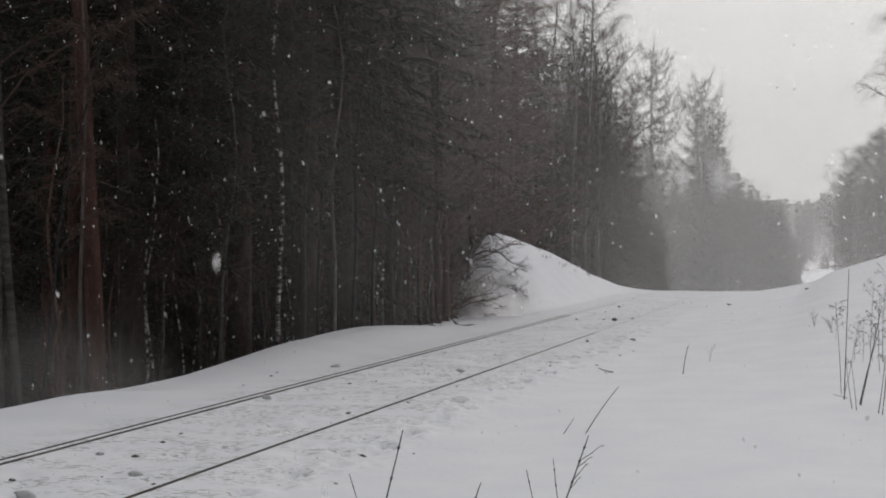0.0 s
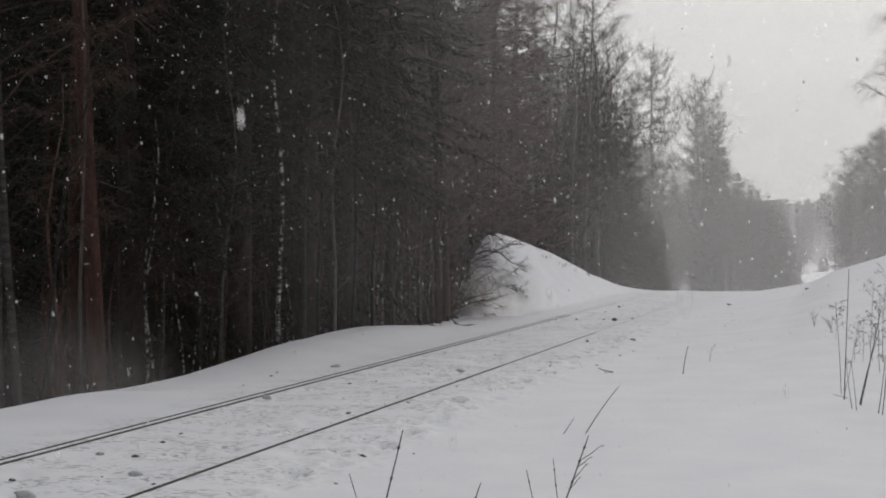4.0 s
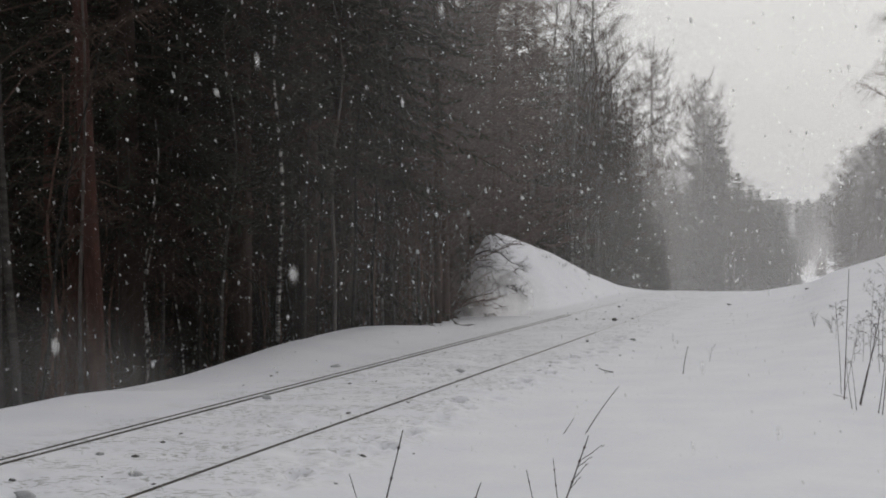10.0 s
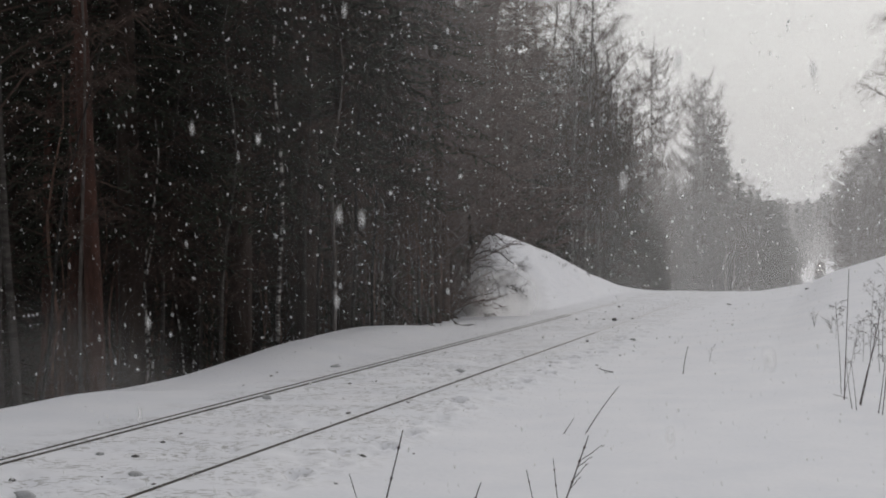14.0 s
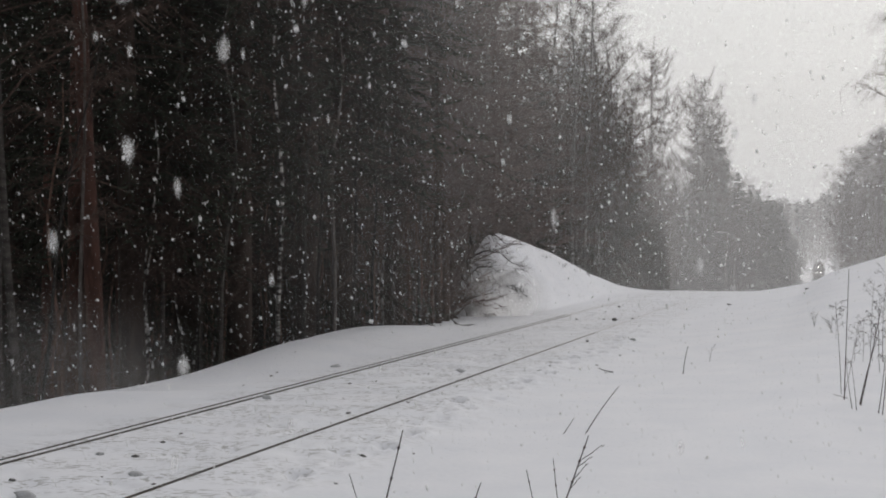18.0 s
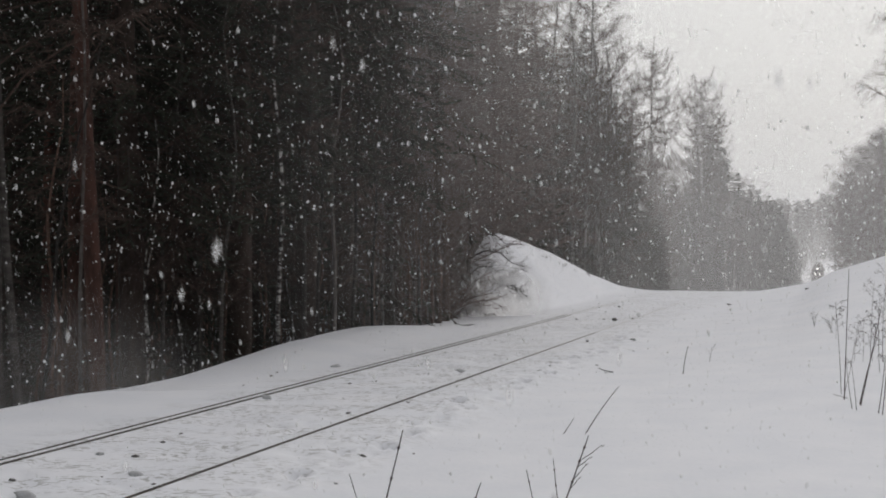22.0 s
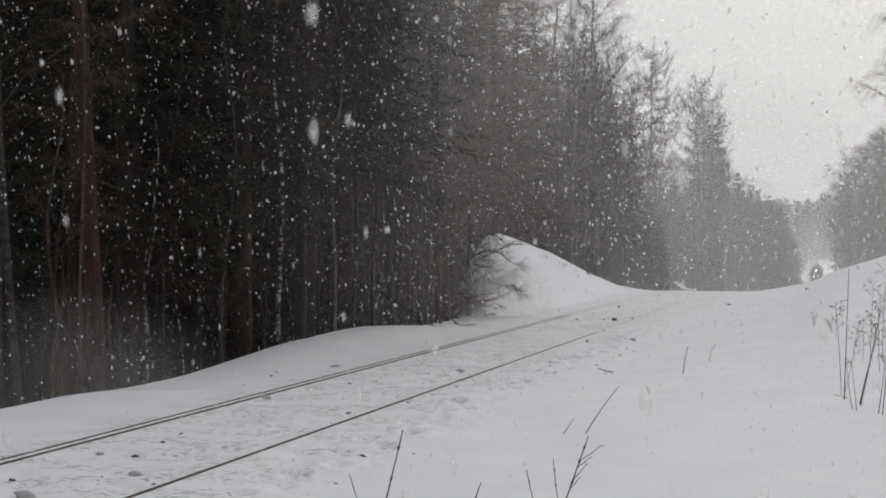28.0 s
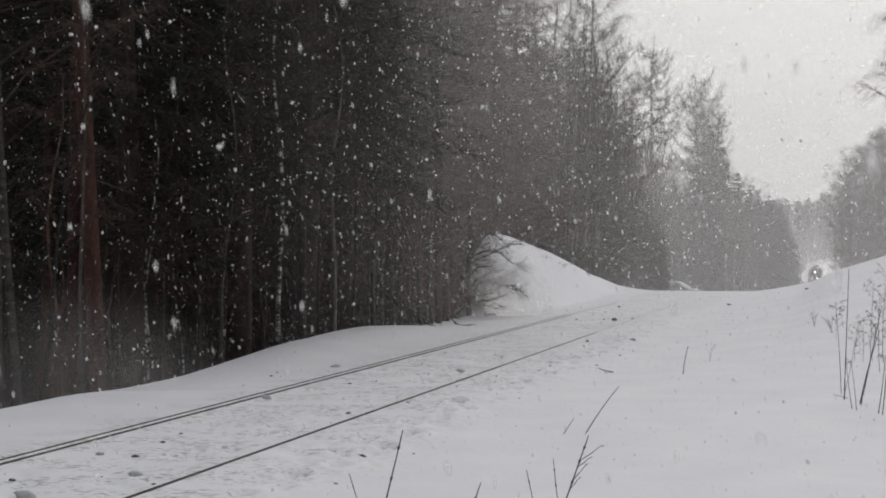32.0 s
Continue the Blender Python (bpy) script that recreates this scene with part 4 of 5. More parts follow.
def drop(kind, s, u, size):
    ob = random.choice(KINDS[kind])
    p = at(s, u)
    if ob.name in USED:
        ob = ob.copy()
        scene.collection.objects.link(ob)
    USED.add(ob.name)
    ob.matrix_basis = pose(p.x, p.y, p.z + size * 0.15, rnd(-15, 15), rnd(-15, 15), rnd(0, 360)) @ Matrix.Scale(size, 4)


# the clod at s 8.7 is a grey stand-in for a hollow's shade
for k, s, u, z in (("c", 13.15, -0.14, 0.045), ("c", 7.74, -0.85, 0.055), ("c", 8.7, -1.1, 0.045), ("s", 9.4, -0.71, 0.024), ("c", 9.4, -0.41, 0.028), ("c", 16.63, 0.45, 0.05),
                   ("s", 28.07, -1.18, 0.055), ("s", 33.7, -0.35, 0.035), ("c", 16.7, -1.17, 0.05), ("s", 16.86, -2.13, 0.024), ("s", 21.86, -1.79, 0.028), ("c", 22.56, -2.4, 0.05),
                   ("s", 10.0, -2.29, 0.026), ("b", 15.38, 0.79, 0.018), ("b", 10.64, -0.45, 0.016), ("s", 8.21, -0.44, 0.022), ("b", 34.5, -2.9, 0.05), ("s", 36.3, -4.66, 0.045),
                   ("b", 14.83, -0.41, 0.02), ("b", 13.2, -1.62, 0.018), ("b", 8.9, -2.5, 0.012), ("b", 18.2, -2.6, 0.02)):
    drop(k, s, u, z)
for i in range(64):
    drop("b", rnd(8, 34), rnd(-3.6, 1.9), rnd(0.006, 0.015))
for i in range(10):
    drop(random.choice("cs"), rnd(9, 36), rnd(-3.0, 0.4), rnd(0.010, 0.024))
for k in KINDS.values():
    for ob in k:
        if ob.name not in USED:
            drop_at = at(rnd(20, 34), rnd(-3, -1.7))
            ob.matrix_basis = pose(*drop_at) @ Matrix.Scale(0.03, 4)


def tuft():
    """A tuft of dry grass that pokes through the snow."""
    g = Geo()
    for i in range(26):
        b = Vector((rnd(-0.12, 0.12), rnd(-0.12, 0.12), -0.05))
        g.cone(b, b + Vector((rnd(-0.15, 0.15), rnd(-0.15, 0.15), rnd(0.15, 0.4))), 0.004)
    return tagged(new("grass_tuft", g.mesh("grass_tuft", STALK)), "dry grass tips poking through the snow slope", "grass", "grass on the slopes", "stuff")


TUFT = tuft()
first = True
for i in range(30):
    ob = TUFT if first else TUFT.copy()
    if not first:
        scene.collection.objects.link(ob)
    first = False
    p = at(rnd(36, 43), rnd(1.9, 2.6)) if i < 20 else at(rnd(30, 44), -rnd(6.2, 7.6))
    ob.matrix_basis = pose(p.x, p.y, p.z, 0, 0, rnd(0, 360)) @ Matrix.Scale(rnd(0.2, 0.42), 4)


# ---------------------------------------------------------------- the train
PAINT = material("dark_paint", (0.07, 0.055, 0.05), (0.12, 0.095, 0.085), 2, 0.5, 0.1, vary=0)
GLASS = material("dark_glass", (0.01, 0.011, 0.012), (0.02, 0.02, 0.022), 3, 0.1, 0, vary=0)
IRON = material("sooty_iron", (0.02, 0.02, 0.02), (0.05, 0.048, 0.045), 6, 0.7, 0.2, vary=0)
LAMP = bpy.data.materials.new("lamp_glass")
LAMP.use_nodes = True
LAMP.node_tree.nodes["Principled BSDF"].inputs["Emission Color"].default_value = (1, 0.97, 0.92, 1)
LAMP.node_tree.nodes["Principled BSDF"].inputs["Emission Strength"].default_value = 4


def locomotive():
    """Front at y = 0, running towards -y; rails at z = 0."""
    root = tagged(new("locomotive"), "dark diesel locomotive with three lit headlights, coming through blown snow", "locomotive")
    g = Geo()
    prof = [(-1.28, 1.15), (-1.32, 1.5), (-1.32, 3.35), (-1.18, 3.95), (-0.78, 4.4), (-0.35, 4.55), (0.35, 4.55), (0.78, 4.4), (1.18, 3.95), (1.32, 3.35), (1.32, 1.5), (1.28, 1.15)]
    for y, q in ((0.0, 0.93), (0.18, 1.0), (15.0, 1.0)):
        for x, z in prof:
            g.v.append((x * q, y, 1.15 + (z - 1.15) * (q * 0.5 + 0.5)))
    n = len(prof)
    for i in range(2):
        for j in range(n):
            a, b = i * n + j, i * n + (j + 1) % n
            g.f.append((a, b, b + n, a + n))
            g.m.append(0)
    g.f.extend([tuple(range(n - 1, -1, -1)), tuple(range(2 * n, 3 * n))])
    g.m.extend([0, 0])
    part("body", g, PAINT, root)
    for x in (-1.02, 0.1):
        g = Geo()
        box(g, x, x + 0.92, -0.03, 0.0, 2.75, 3.2, 0.0)
        part("windscreen", g, GLASS, root)
    for x, z, r in ((0, 3.5, 0.17), (-0.48, 2.25, 0.11), (0.48, 2.25, 0.11)):
        g = Geo()
        g.tube([Vector((x, 0.0, z)), Vector((x, -0.12, z))], [r + 0.06, r + 0.03], 14)
        hl = part("headlight", g, IRON, root)
        g = Geo()
        g.face([(x + r * math.cos(q), -0.126, z + r * math.sin(q)) for q in np.linspace(0, 2 * math.pi, 15)[:-1]])
        part("lens", g, LAMP, hl, "bright white lamp lens")
    for x in (-0.88, 0.88):
        g = Geo()
        g.tube([Vector((x, 0.05, 1.05)), Vector((x, -0.4, 1.05))], [0.09, 0.09], 10)
        g.tube([Vector((x, -0.4, 1.05)), Vector((x, -0.47, 1.05))], [0.24, 0.24], 14)
        part("buffer", g, IRON, root)
    g = Geo()
    box(g, -1.25, 1.25, 0.02, 0.3, 0.75, 1.2)
    part("buffer_beam", g, IRON, root)
    g = Geo()
    for sx in (-1, 1):
        k = len(g.v)
        g.v.extend([(0, -0.7, 0.15), (sx * 1.4, 0.1, 0.15), (sx * 1.4, 0.1, 0.8), (0, -0.45, 0.8), (0, -0.62, 0.15), (sx * 1.4, 0.18, 0.15), (sx * 1.4, 0.18, 0.8), (0, -0.37, 0.8)])
        g.f.extend([(k, k + 1, k + 2, k + 3), (k + 4, k + 5, k + 6, k + 7), (k, k + 1, k + 5, k + 4), (k + 3, k + 2, k + 6, k + 7), (k + 1, k + 2, k + 6, k + 5)])
        g.m.extend([0] * 5)
    part("snow_plough", g, IRON, root)
    g = Geo()
    box(g, -0.5, 0.5, 4, 10, 4.5, 4.8, 0.1)
    part("roof_vent", g, IRON, root)
    for y in (2.0, 9.5):
        g = Geo()
        box(g, -1.2, 1.2, y, y + 3.6, 0.45, 1.0, 0.1)
        bogie = part("bogie", g, IRON, root)
        for yy in (0.6, 2.9):
            for x in (-0.8, 0.8):
                g = Geo()
                g.tube([Vector((x - 0.07, y + yy, 0.5)), Vector((x + 0.07, y + yy, 0.5))], [0.5, 0.5], 18)
                g.face([(x - 0.07, y + yy + 0.5 * math.cos(q), 0.5 + 0.5 * math.sin(q)) for q in np.linspace(0, 2 * math.pi, 19)[:-1]])
                part("wheel", g, IRON, bogie)
    for sx in (-1, 1):
        g = Geo()
        g.tube([Vector((sx * 1.12, -0.06, 1.3)), Vector((sx * 1.12, -0.06, 2.4))], [0.02, 0.02], 6)
        part("handrail", g, IRON, root)
    return root


LOCO = locomotive()


SILVER = material("grey_car_paint", (0.16, 0.16, 0.165), (0.24, 0.24, 0.245), 2, 0.35, 0.05, vary=0)
TYRE = material("tyre_rubber", (0.015, 0.015, 0.015), (0.03, 0.03, 0.03), 12, 0.85, 0.3, vary=0)


def car():
    """A small estate car, front at +x, wheels on z = 0."""
    root = tagged(new("car"), "grey car with snow on its roof and a white windscreen, waiting by the line", "car")

    def shell(rows):
        g = Geo()
        for x, w, z0, z1 in rows:
            g.v.extend([(x, -w, z0), (x, -w * 1.03, z0 + (z1 - z0) * 0.6), (x, -w * 0.93, z1), (x, w * 0.93, z1), (x, w * 1.03, z0 + (z1 - z0) * 0.6), (x, w, z0)])
        for i in range(len(rows) - 1):
            for j in range(6):
                a, b = i * 6 + j, i * 6 + (j + 1) % 6
                g.f.append((a, b, b + 6, a + 6))
                g.m.append(0)
        k = (len(rows) - 1) * 6
        g.f.extend([(5, 4, 3, 2, 1, 0), tuple(range(k, k + 6))])
        g.m.extend([0, 0])
        return g

    part("body", shell([(-2.15, 0.72, 0.42, 0.86), (-2.0, 0.82, 0.26, 0.93), (-0.9, 0.85, 0.2, 0.94), (0.9, 0.85, 0.2, 0.93), (1.75, 0.82, 0.24, 0.84), (2.1, 0.68, 0.4, 0.7)]), SILVER, root)
    part("windows", shell([(-1.95, 0.72, 0.92, 0.95), (-1.55, 0.70, 0.92, 1.40), (0.15, 0.68, 0.92, 1.42), (0.85, 0.72, 0.92, 0.95)]), GLASS, root)
    part("roof", shell([(-1.62, 0.60, 1.39, 1.43), (-1.4, 0.66, 1.395, 1.46), (-0.2, 0.66, 1.41, 1.475), (0.18, 0.60, 1.405, 1.44)]), SILVER, root)
    part("snow_on_roof", shell([(-1.5, 0.56, 1.44, 1.47), (-1.2, 0.62, 1.45, 1.52), (-0.2, 0.62, 1.46, 1.53), (0.1, 0.56, 1.44, 1.48)]), SNOW, root, "thin white snow on the roof")
    for sy in (-1, 1):
        for x0, x1, z0, z1 in ((0.9, 0.16, 0.93, 1.42), (-0.62, -0.66, 0.93, 1.42), (-2.0, -1.58, 0.93, 1.4)):
            g = Geo()
            g.tube([Vector((x0, sy * 0.71, z0)), Vector((x1, sy * 0.655, z1))], [0.045, 0.035], 6)
            part("pillar", g, SILVER, root)
        g = Geo()
        g.tube([Vector((0.72, sy * 0.86, 0.98)), Vector((0.72, sy * 1.0, 1.02))], [0.03, 0.09], 8)
        part("wing_mirror", g, SILVER, root)
        g = Geo()
        g.tube([Vector((1.95, sy * 0.6, 0.66)), Vector((2.12, sy * 0.55, 0.64))], [0.11, 0.09], 10)
        part("headlight", g, GLASS, root)
        for x in (-1.3, 1.28):
            g = Geo()
            g.tube([Vector((x, sy * 0.68, 0.31)), Vector((x, sy * 0.87, 0.31))], [0.31, 0.30], 16)
            wheel = part("wheel", g, TYRE, root)
            g = Geo()
            g.tube([Vector((x, sy * 0.86, 0.31)), Vector((x, sy * 0.885, 0.31))], [0.19, 0.17], 12)
            part("rim", g, STEEL, wheel)
    g = Geo()
    box(g, 2.02, 2.18, -0.74, 0.74, 0.3, 0.46, 0.05)
    part("bumper", g, IRON, root)
    # white layer over the screen gives its bright streak; snow along the bonnet
    part("snow_on_windscreen", shell([(0.10, 0.66, 1.38, 1.52), (0.5, 0.71, 1.13, 1.33), (0.95, 0.74, 0.9, 1.08)]), SNOW, root, "white layer over the windscreen")
    part("snow_on_bonnet", shell([(1.0, 0.70, 0.88, 0.97), (1.4, 0.72, 0.84, 0.94), (1.7, 0.62, 0.8, 0.87)]), SNOW, root, "thin white snow on the bonnet")
    return root


CAR = car()


# ---------------------------------------------------------------- falling and driven snow
FOCAL = 0.5 / math.tan(radians(17.5))          # focal length in widths of the view


def flake_object(name, c, sz, r, label, sides=3):
    n = len(c)
    ax = r.normal(size=(n, 3))
    ax /= np.linalg.norm(ax, axis=1)[:, None]
    bx = np.cross(ax, r.normal(size=(n, 3)))
    bx /= np.linalg.norm(bx, axis=1)[:, None]
    if sides == 3:                                        # a plain grain
        ring = np.array([[1, 0], [-0.5, 0.87], [-0.5, -0.87]])
        vs = c[:, None, :] + sz[:, None, None] * (ring[None, :, :1] * ax[:, None, :] + ring[None, :, 1:] * bx[:, None, :])
        fs = np.arange(n * 3).reshape(n, 3)
    elif sides == 32:                                     # a rounded, uneven blob
        o = np.array([[1, 0, 0], [0, 1, 0], [-1, 0, 0], [0, -1, 0], [0, 0, 1], [0, 0, -1]], float)
        pts, fac = list(o), []
        mids = {}

        def mid(i, j):
            k = (min(i, j), max(i, j))
            if k not in mids:
                q = pts[i] + pts[j]
                pts.append(q / np.linalg.norm(q))
                mids[k] = len(pts) - 1
            return mids[k]

        for a, b, e in ((0, 1, 4), (1, 2, 4), (2, 3, 4), (3, 0, 4), (1, 0, 5), (2, 1, 5), (3, 2, 5), (0, 3, 5)):
            ab, be, ea = mid(a, b), mid(b, e), mid(e, a)
            fac.extend([(a, ab, ea), (ab, b, be), (ea, be, e), (ab, be, ea)])
        ball = np.array(pts)
        jit = r.uniform(0.7, 1.15, (n, len(ball), 1))
        stretch = r.uniform(0.75, 1.25, (n, 1, 3)) * np.array([0.8, 0.9, 1.35])
        stretch[:, :, 0] *= r.uniform(0.7, 1.1, (n, 1))
        vs = c[:, None, :] + sz[:, None, None] * ball[None] * jit * stretch
        fs = (np.arange(n)[:, None, None] * len(ball) + np.array(fac)[None]).reshape(-1, 3)
    else:                                                 # an uneven clump
        cx = np.cross(ax, bx)
        jit = r.uniform(0.6, 1.2, (n, 6, 1))
        six = np.stack([ax, bx, cx * 0.7, -ax, -bx, -cx * 0.7], 1) * jit
        vs = c[:, None, :] + sz[:, None, None] * six
        tri = np.array([[0, 1, 2], [1, 3, 2], [3, 4, 2], [4, 0, 2], [1, 0, 5], [3, 1, 5], [4, 3, 5], [0, 4, 5]])
        fs = (np.arange(n)[:, None, None] * 6 + tri[None]).reshape(-1, 3)
    me = bpy.data.meshes.new(name)
    me.vertices.add(vs.size // 3)
    me.vertices.foreach_set("co", vs.reshape(-1).astype(np.float32))
    me.loops.add(fs.size)
    me.loops.foreach_set("vertex_index", fs.reshape(-1).astype(np.int32))
    me.polygons.add(len(fs))
    me.polygons.foreach_set("loop_start", np.arange(0, fs.size, 3, dtype=np.int32))
    me.update()
    me.validate()
    me.materials.append(LOOSE_FLAKE if sides == 32 else FLAKE)
    return tagged(new(name, me), label, "snow", "falling snow", "stuff")


def places(r, count, d, area, vel, lead, ramp):
    """Where flakes start so that they cross the view, in widths of the view from its centre, at even times."""
    tau = r.uniform(-lead, 32 + lead, len(d))
    keep = r.uniform(0, 1, len(d)) < (0.22 + 0.78 * smooth(2, 22, tau) if ramp else 1.1)
    d, tau = d[keep], tau[keep]
    x0, x1, y0, y1 = area
    n = len(d)
    px, pz = r.uniform(x0, x1, n) / FOCAL * d, 1.6 + (-0.0108 - r.uniform(y0, y1, n)) / FOCAL * d
    return np.stack([px, d, pz], -1) - np.array(vel)[None, :] * tau[:, None]


def flakes(count, near, far, power, size, vel, label, seed, clump=False, lead=3.0, sides=8):
    r = np.random.RandomState(seed)
    d = (near ** power + r.uniform(0, 1, count) * (far ** power - near ** power)) ** (1 / power)
    c = places(r, count, d, (-0.56, 0.56, -0.34, 0.34), vel, lead, True)
    n = len(c)
    sz = size * 0.80 * np.exp(np.clip(r.normal(0, 0.38, n), -0.9, 0.9))
    if clump:                                             # loose balls of crystals, denser at the core
        c, sz = np.repeat(c, 3, 0), (sz[:, None] * np.array([1.15, 0.85, 0.55])).reshape(-1)
        return flake_object("falling_snow", c, sz, r, label, 32), Vector(vel)
    return flake_object("falling_snow", c, sz, r, label, sides), Vector(vel)


def veil_material(name, cover, grain, edge):
    """Driving snow too fine to tell apart: it hides the share cover of what lies behind, in drifting thicker and thinner streaks;
    edge: it thins out towards the rim of its own sheet."""
    m = flake_material(name, 1.0 - cover)
    n, l = m.node_tree.nodes, m.node_tree.links
    for e in n["Color Ramp"].color_ramp.elements:
        e.color = (0.968, 0.955, 0.944, 1)
    tc, mp, nz, mr = n.new("ShaderNodeTexCoord"), n.new("ShaderNodeMapping"), n.new("ShaderNodeTexNoise"), n.new("ShaderNodeMapRange")
    mp.inputs["Scale"].default_value = (1.0, 1.0, 0.55)
    nz.inputs["Scale"].default_value, nz.inputs["Detail"].default_value = 1.0 / grain, 3.0
    l.new(tc.outputs["Object"], mp.inputs[0])
    l.new(mp.outputs[0], nz.inputs["Vector"])
    mr.inputs["From Min"].default_value, mr.inputs["From Max"].default_value = 0.3, 0.7
    mr.inputs["To Min"].default_value, mr.inputs["To Max"].default_value = cover * 0.65, cover * 1.35
    l.new(nz.outputs["Fac"], mr.inputs["Value"])
    share = mr.outputs[0]
    if edge:
        off, far, fade, mul = n.new("ShaderNodeMapping"), n.new("ShaderNodeVectorMath"), n.new("ShaderNodeMapRange"), n.new("ShaderNodeMath")
        far.operation, mul.operation = "LENGTH", "MULTIPLY"
        off.inputs["Location"].default_value, off.inputs["Scale"].default_value = (-0.5, 0.0, -0.5), (1.0, 0.0, 1.0)
        l.new(tc.outputs["Generated"], off.inputs[0])
        l.new(off.outputs[0], far.inputs[0])
        fade.interpolation_type = "SMOOTHERSTEP"
        fade.inputs["From Min"].default_value, fade.inputs["From Max"].default_value = 0.06, 0.5
        fade.inputs["To Min"].default_value, fade.inputs["To Max"].default_value = 1.0, 0.0
        l.new(far.outputs["Value"], fade.inputs["Value"])
        l.new(share, mul.inputs[0])
        l.new(fade.outputs[0], mul.inputs[1])
        share = mul.outputs[0]
    inv = n.new("ShaderNodeMath")
    inv.operation = "SUBTRACT"
    inv.inputs[0].default_value = 1.0
    l.new(share, inv.inputs[1])
    l.new(inv.outputs[0], n["Material Output"].inputs["Surface"].links[0].from_node.inputs["Fac"])
    return m


def veil(cover, x0, x1, y, z0, z1, vel, grain=6.0, edge=False, label="thin veil of fine driving snow across the line"):
    """A billowing sheet of driven snow, upright across the view; it passes its place in mid-clip."""
    g, nx, nz = Geo(), 28, 10
    bulge = 0.03 * (x1 - x0)
    for i in range(nx + 1):
        for j in range(nz + 1):
            a, b = i / nx, j / nz
            g.v.append(((a - 0.5) * (x1 - x0), bulge * math.sin(a * 7.3 + y) * math.cos(b * 2.9 + 0.4 * y), (b - 0.5) * (z1 - z0)))
    for i in range(nx):
        for j in range(nz):
            k = i * (nz + 1) + j
            g.f.append((k, k + nz + 1, k + nz + 2, k + 1))
            g.m.append(0)
    ob = new("snow_veil", g.mesh("snow_veil", veil_material("driven_snow", cover, grain, edge), shade=True))
    tagged(ob, label, "snow", "falling snow", "stuff")
    return ob, Vector(vel), Vector(((x0 + x1) / 2, y, (z0 + z1) / 2)) - 16 * Vector(vel)


MIST = "snow mist blown along the wood's edge"
# the first, nearest sheet is added only to lift the black level slightly
VEILS = [veil(0.0035, -9, 9, 11.0, -1.5, 8, (0.05, 0, 0), 3.0, False, "faint added veil that lifts the darkest tones"),
         # sheets at 17.4 and 25.6 are placed to lighten the dark wood
         veil(0.034, -4.1, 3.1, 17.4, -1.8, 9.6, (0.02, 0, 0), 2.0, True, "thin veil of driving snow, added to lighten the wood"),
         veil(0.10, -5.6, 6.4, 26.2, 1, 19, (0.02, 0, -0.25), 3.0, True, "denser fine snow sinking before the wood"),
         veil(0.10, -6.4, 6.2, 25.6, -4, 20, (0.03, 0, 0), 3.0, True, "thin veil of driving snow, added to lighten the wood"),
         veil(0.115, -34, 34, 49.5, -10, 22, (0.10, 0, 0)),
         veil(0.155, -50, 60, 74, -14, 34, (0.15, 0, 0), 9.0),
         veil(0.12, -60, 90, 107, -16, 44, (0.15, 0, 0), 12.0),
         veil(0.10, -60, 120, 172, -20, 60, (0.15, 0, 0), 16.0),
         veil(0.07, -80, 200, 330, -30, 110, (0.15, 0, 0), 30.0),
         veil(0.15, -6.6, -2.0, 15.0, -1.7, 1.3, (0.012, 0, 0.006), 0.9, True, MIST),
         veil(0.028, -6.6, 1.6, 20.6, -2.6, 4.2, (0.012, 0, 0.004), 1.5, True, MIST),
         veil(0.14, 3.0, 10.4, 51.5, -3.5, 6.0, (0.02, 0, 0), 3.0, True),
         veil(0.60, -0.1, 2.5, 30.2, -0.9, 1.5, (0.01, 0, 0.002), 0.6, True, "powder snow blowing round the foot of the mound")]


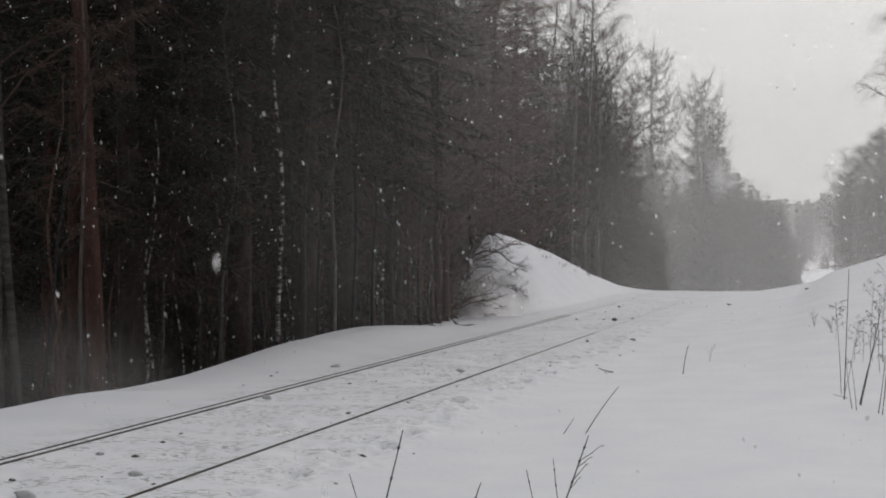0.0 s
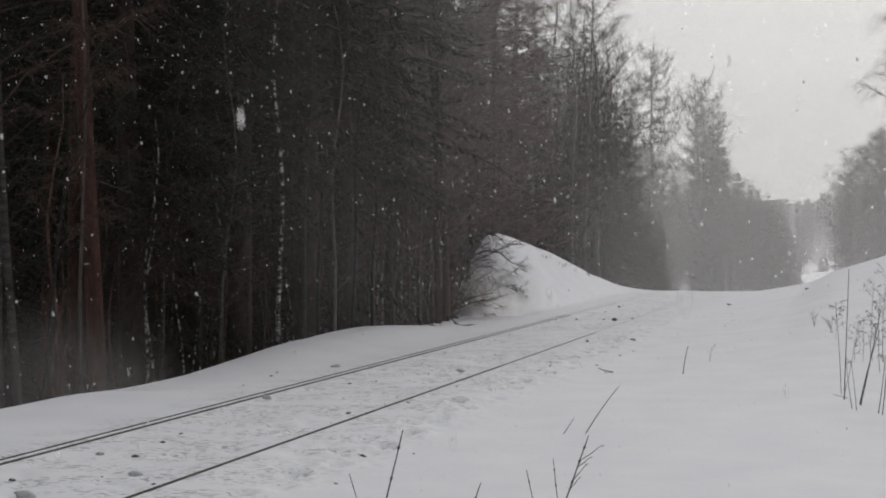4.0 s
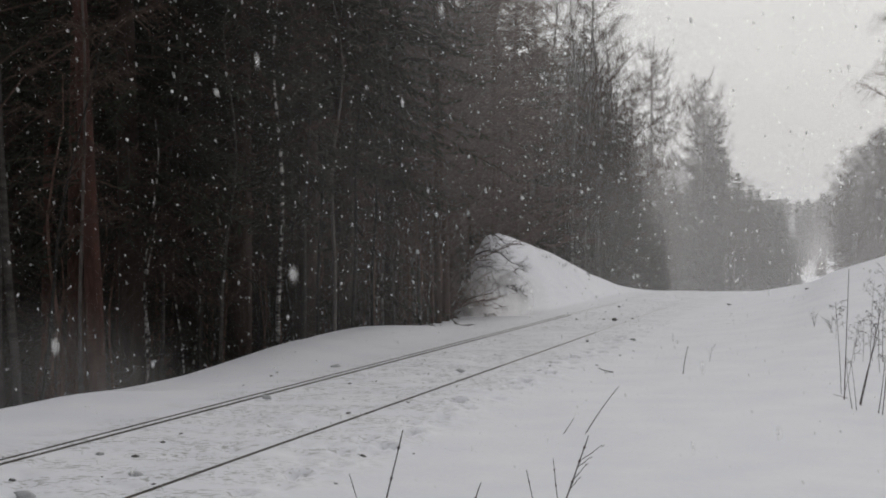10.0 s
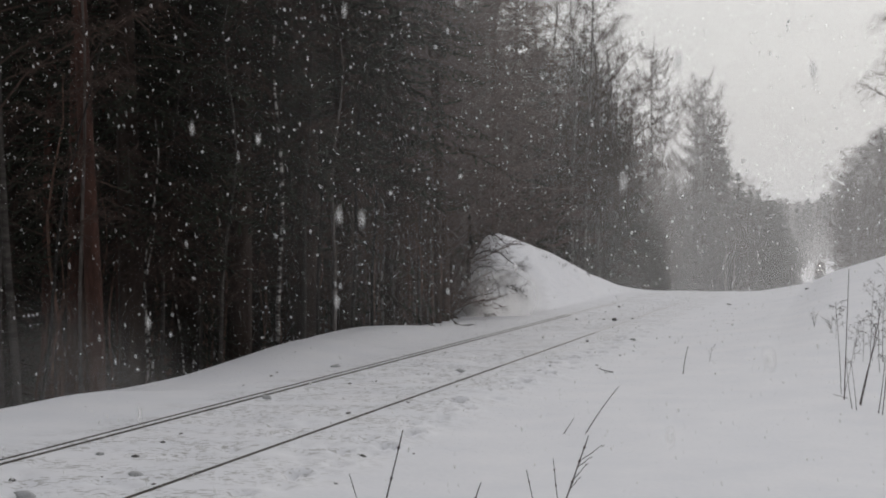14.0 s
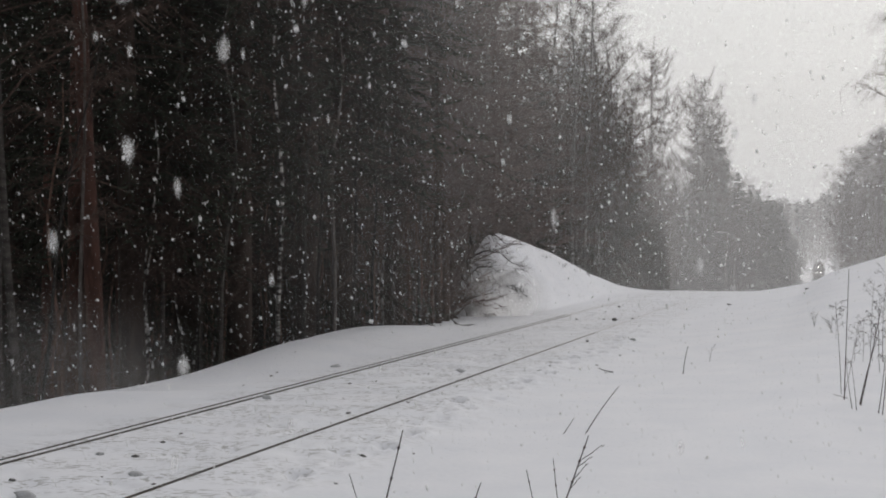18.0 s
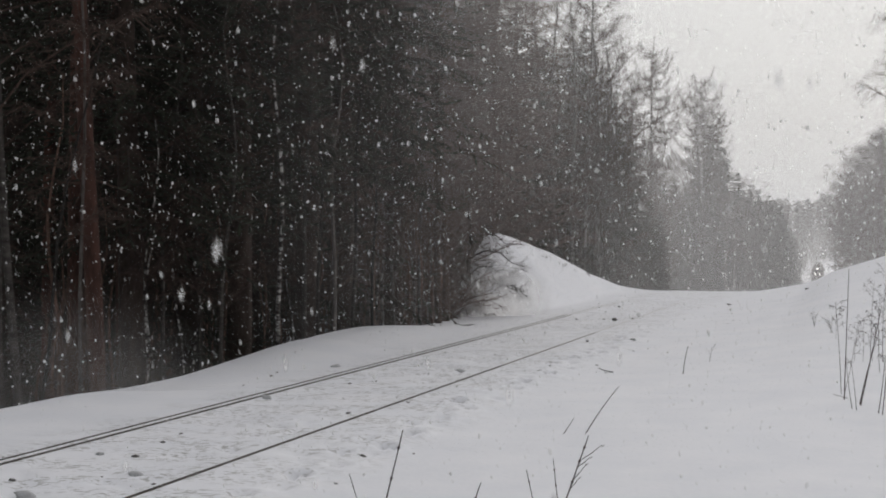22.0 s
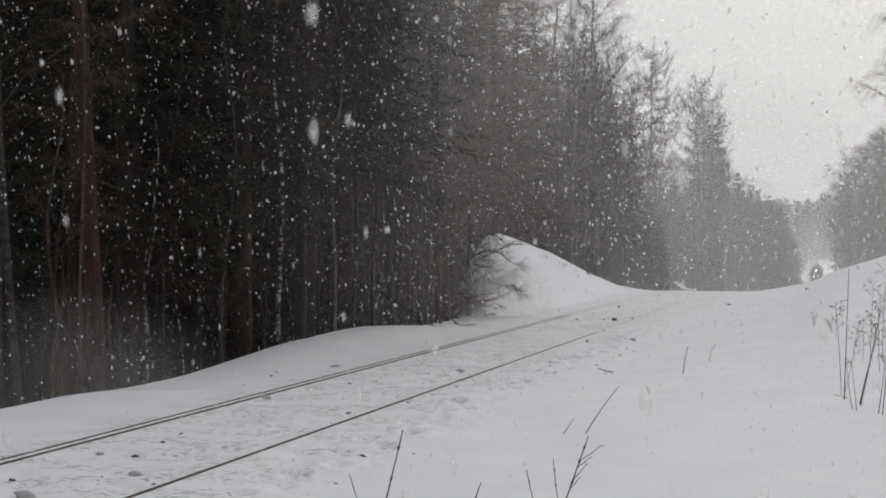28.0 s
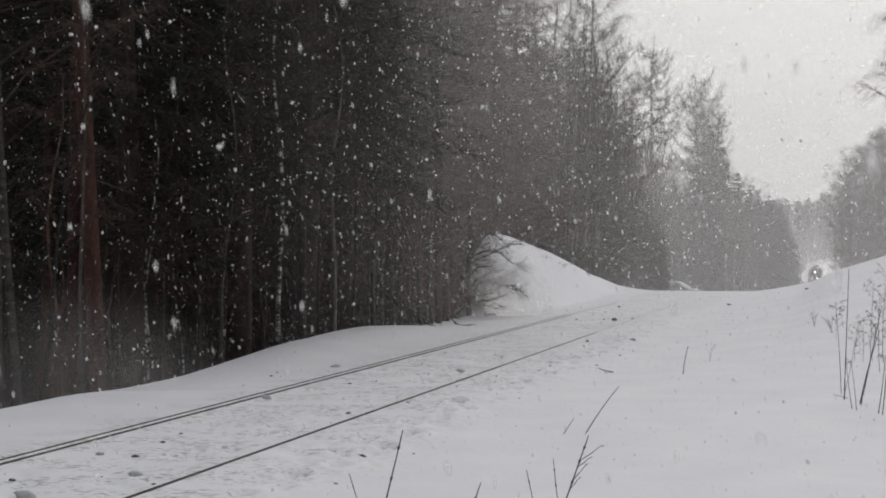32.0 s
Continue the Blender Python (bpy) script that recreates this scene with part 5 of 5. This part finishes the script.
SWARMS = [flakes(1300, 1.2, 3.6, 1.2, 0.0105, (0.16, 0.05, -1.2), "large soft snowflakes drifting down close by", 1, True, 1.0),
          flakes(15000, 3.0, 9, 2.0, 0.0060, (0.12, 0.0, -1.15), "white snowflakes falling in the wind", 2),
          flakes(14000, 4.0, 12, 2.4, 0.0066, (0.30, 0.05, -1.25), "white snowflakes falling in the wind", 3),
          flakes(16000, 8, 22, 2.4, 0.0095, (-0.1, 0.1, -1.0), "small white snowflakes falling before the wood", 4),
          flakes(15500, 9, 26, 2.4, 0.0105, (0.35, 0.1, -1.2), "small white snowflakes falling before the wood", 5),
          flakes(40000, 13, 30, 2.4, 0.012, (0.2, 0.1, -1.1), "fine snow falling before the wood", 6, False, 6.0, 3)]


POWDER = "powder snow whirled up around the train"
PLUME = [(veil(c, -w, w, 0, -h, h, (0, 0, 0), 2.2, True, POWDER)[0], Vector(p)) for c, w, h, p in
         ((0.23, 6.5, 9.0, (-0.6, 12, 6.5)), (0.10, 9.0, 13.0, (-1.0, 30, 8.0)), (0.6, 5.0, 3.0, (-4.0, 1.0, 1.2)), (0.32, 3.6, 4.4, (-1.2, 1.4, 3.0)), (0.16, 3.2, 2.2, (2.6, 2.0, 1.2)))]
for ob, p in PLUME:
    ob.name = "snow_plume"


# ---------------------------------------------------------------- what moves
def motions():
    """The train comes up the valley and slows; the snow falls throughout."""
    rows = []
    for t, y in ((0, 475), (3, 447), (6, 417), (9.5, 390), (13, 365), (16, 347), (19, 332), (23, 316), (28, 299), (32, 286)):
        x = 76.3 + 0.282 * (y - 288)
        rows.append((t, pose(x, y, -8.55, 0, 0, -15.75)))
    walk(LOCO, rows)
    for ob, p in PLUME:
        walk(ob, [(t, m @ Matrix.Translation(p)) for t, m in rows])
    lane = []
    for t, u in ((0, 36), (22, 36), (23.2, 33), (25.4, 17.5), (26.6, 9.5), (27.3, 7.8), (28.6, 7.3), (32, 7.0)):
        p = at(113.0, u)
        lane.append((t, pose(p.x, p.y, float(rise(113.0)) - 0.60, 0, 0, -16.5)))
    walk(CAR, lane)
    for ob, v, p in VEILS:
        walk(ob, [(t, pose(*(p + v * t))) for t in (0, 0.1, 8, 16, 24, 31.9, 32)])
    for ob, v in SWARMS:
        walk(ob, [(t, pose(*(v * t))) for t in (0, 0.1, 8, 16, 24, 31.9, 32)])


motions()
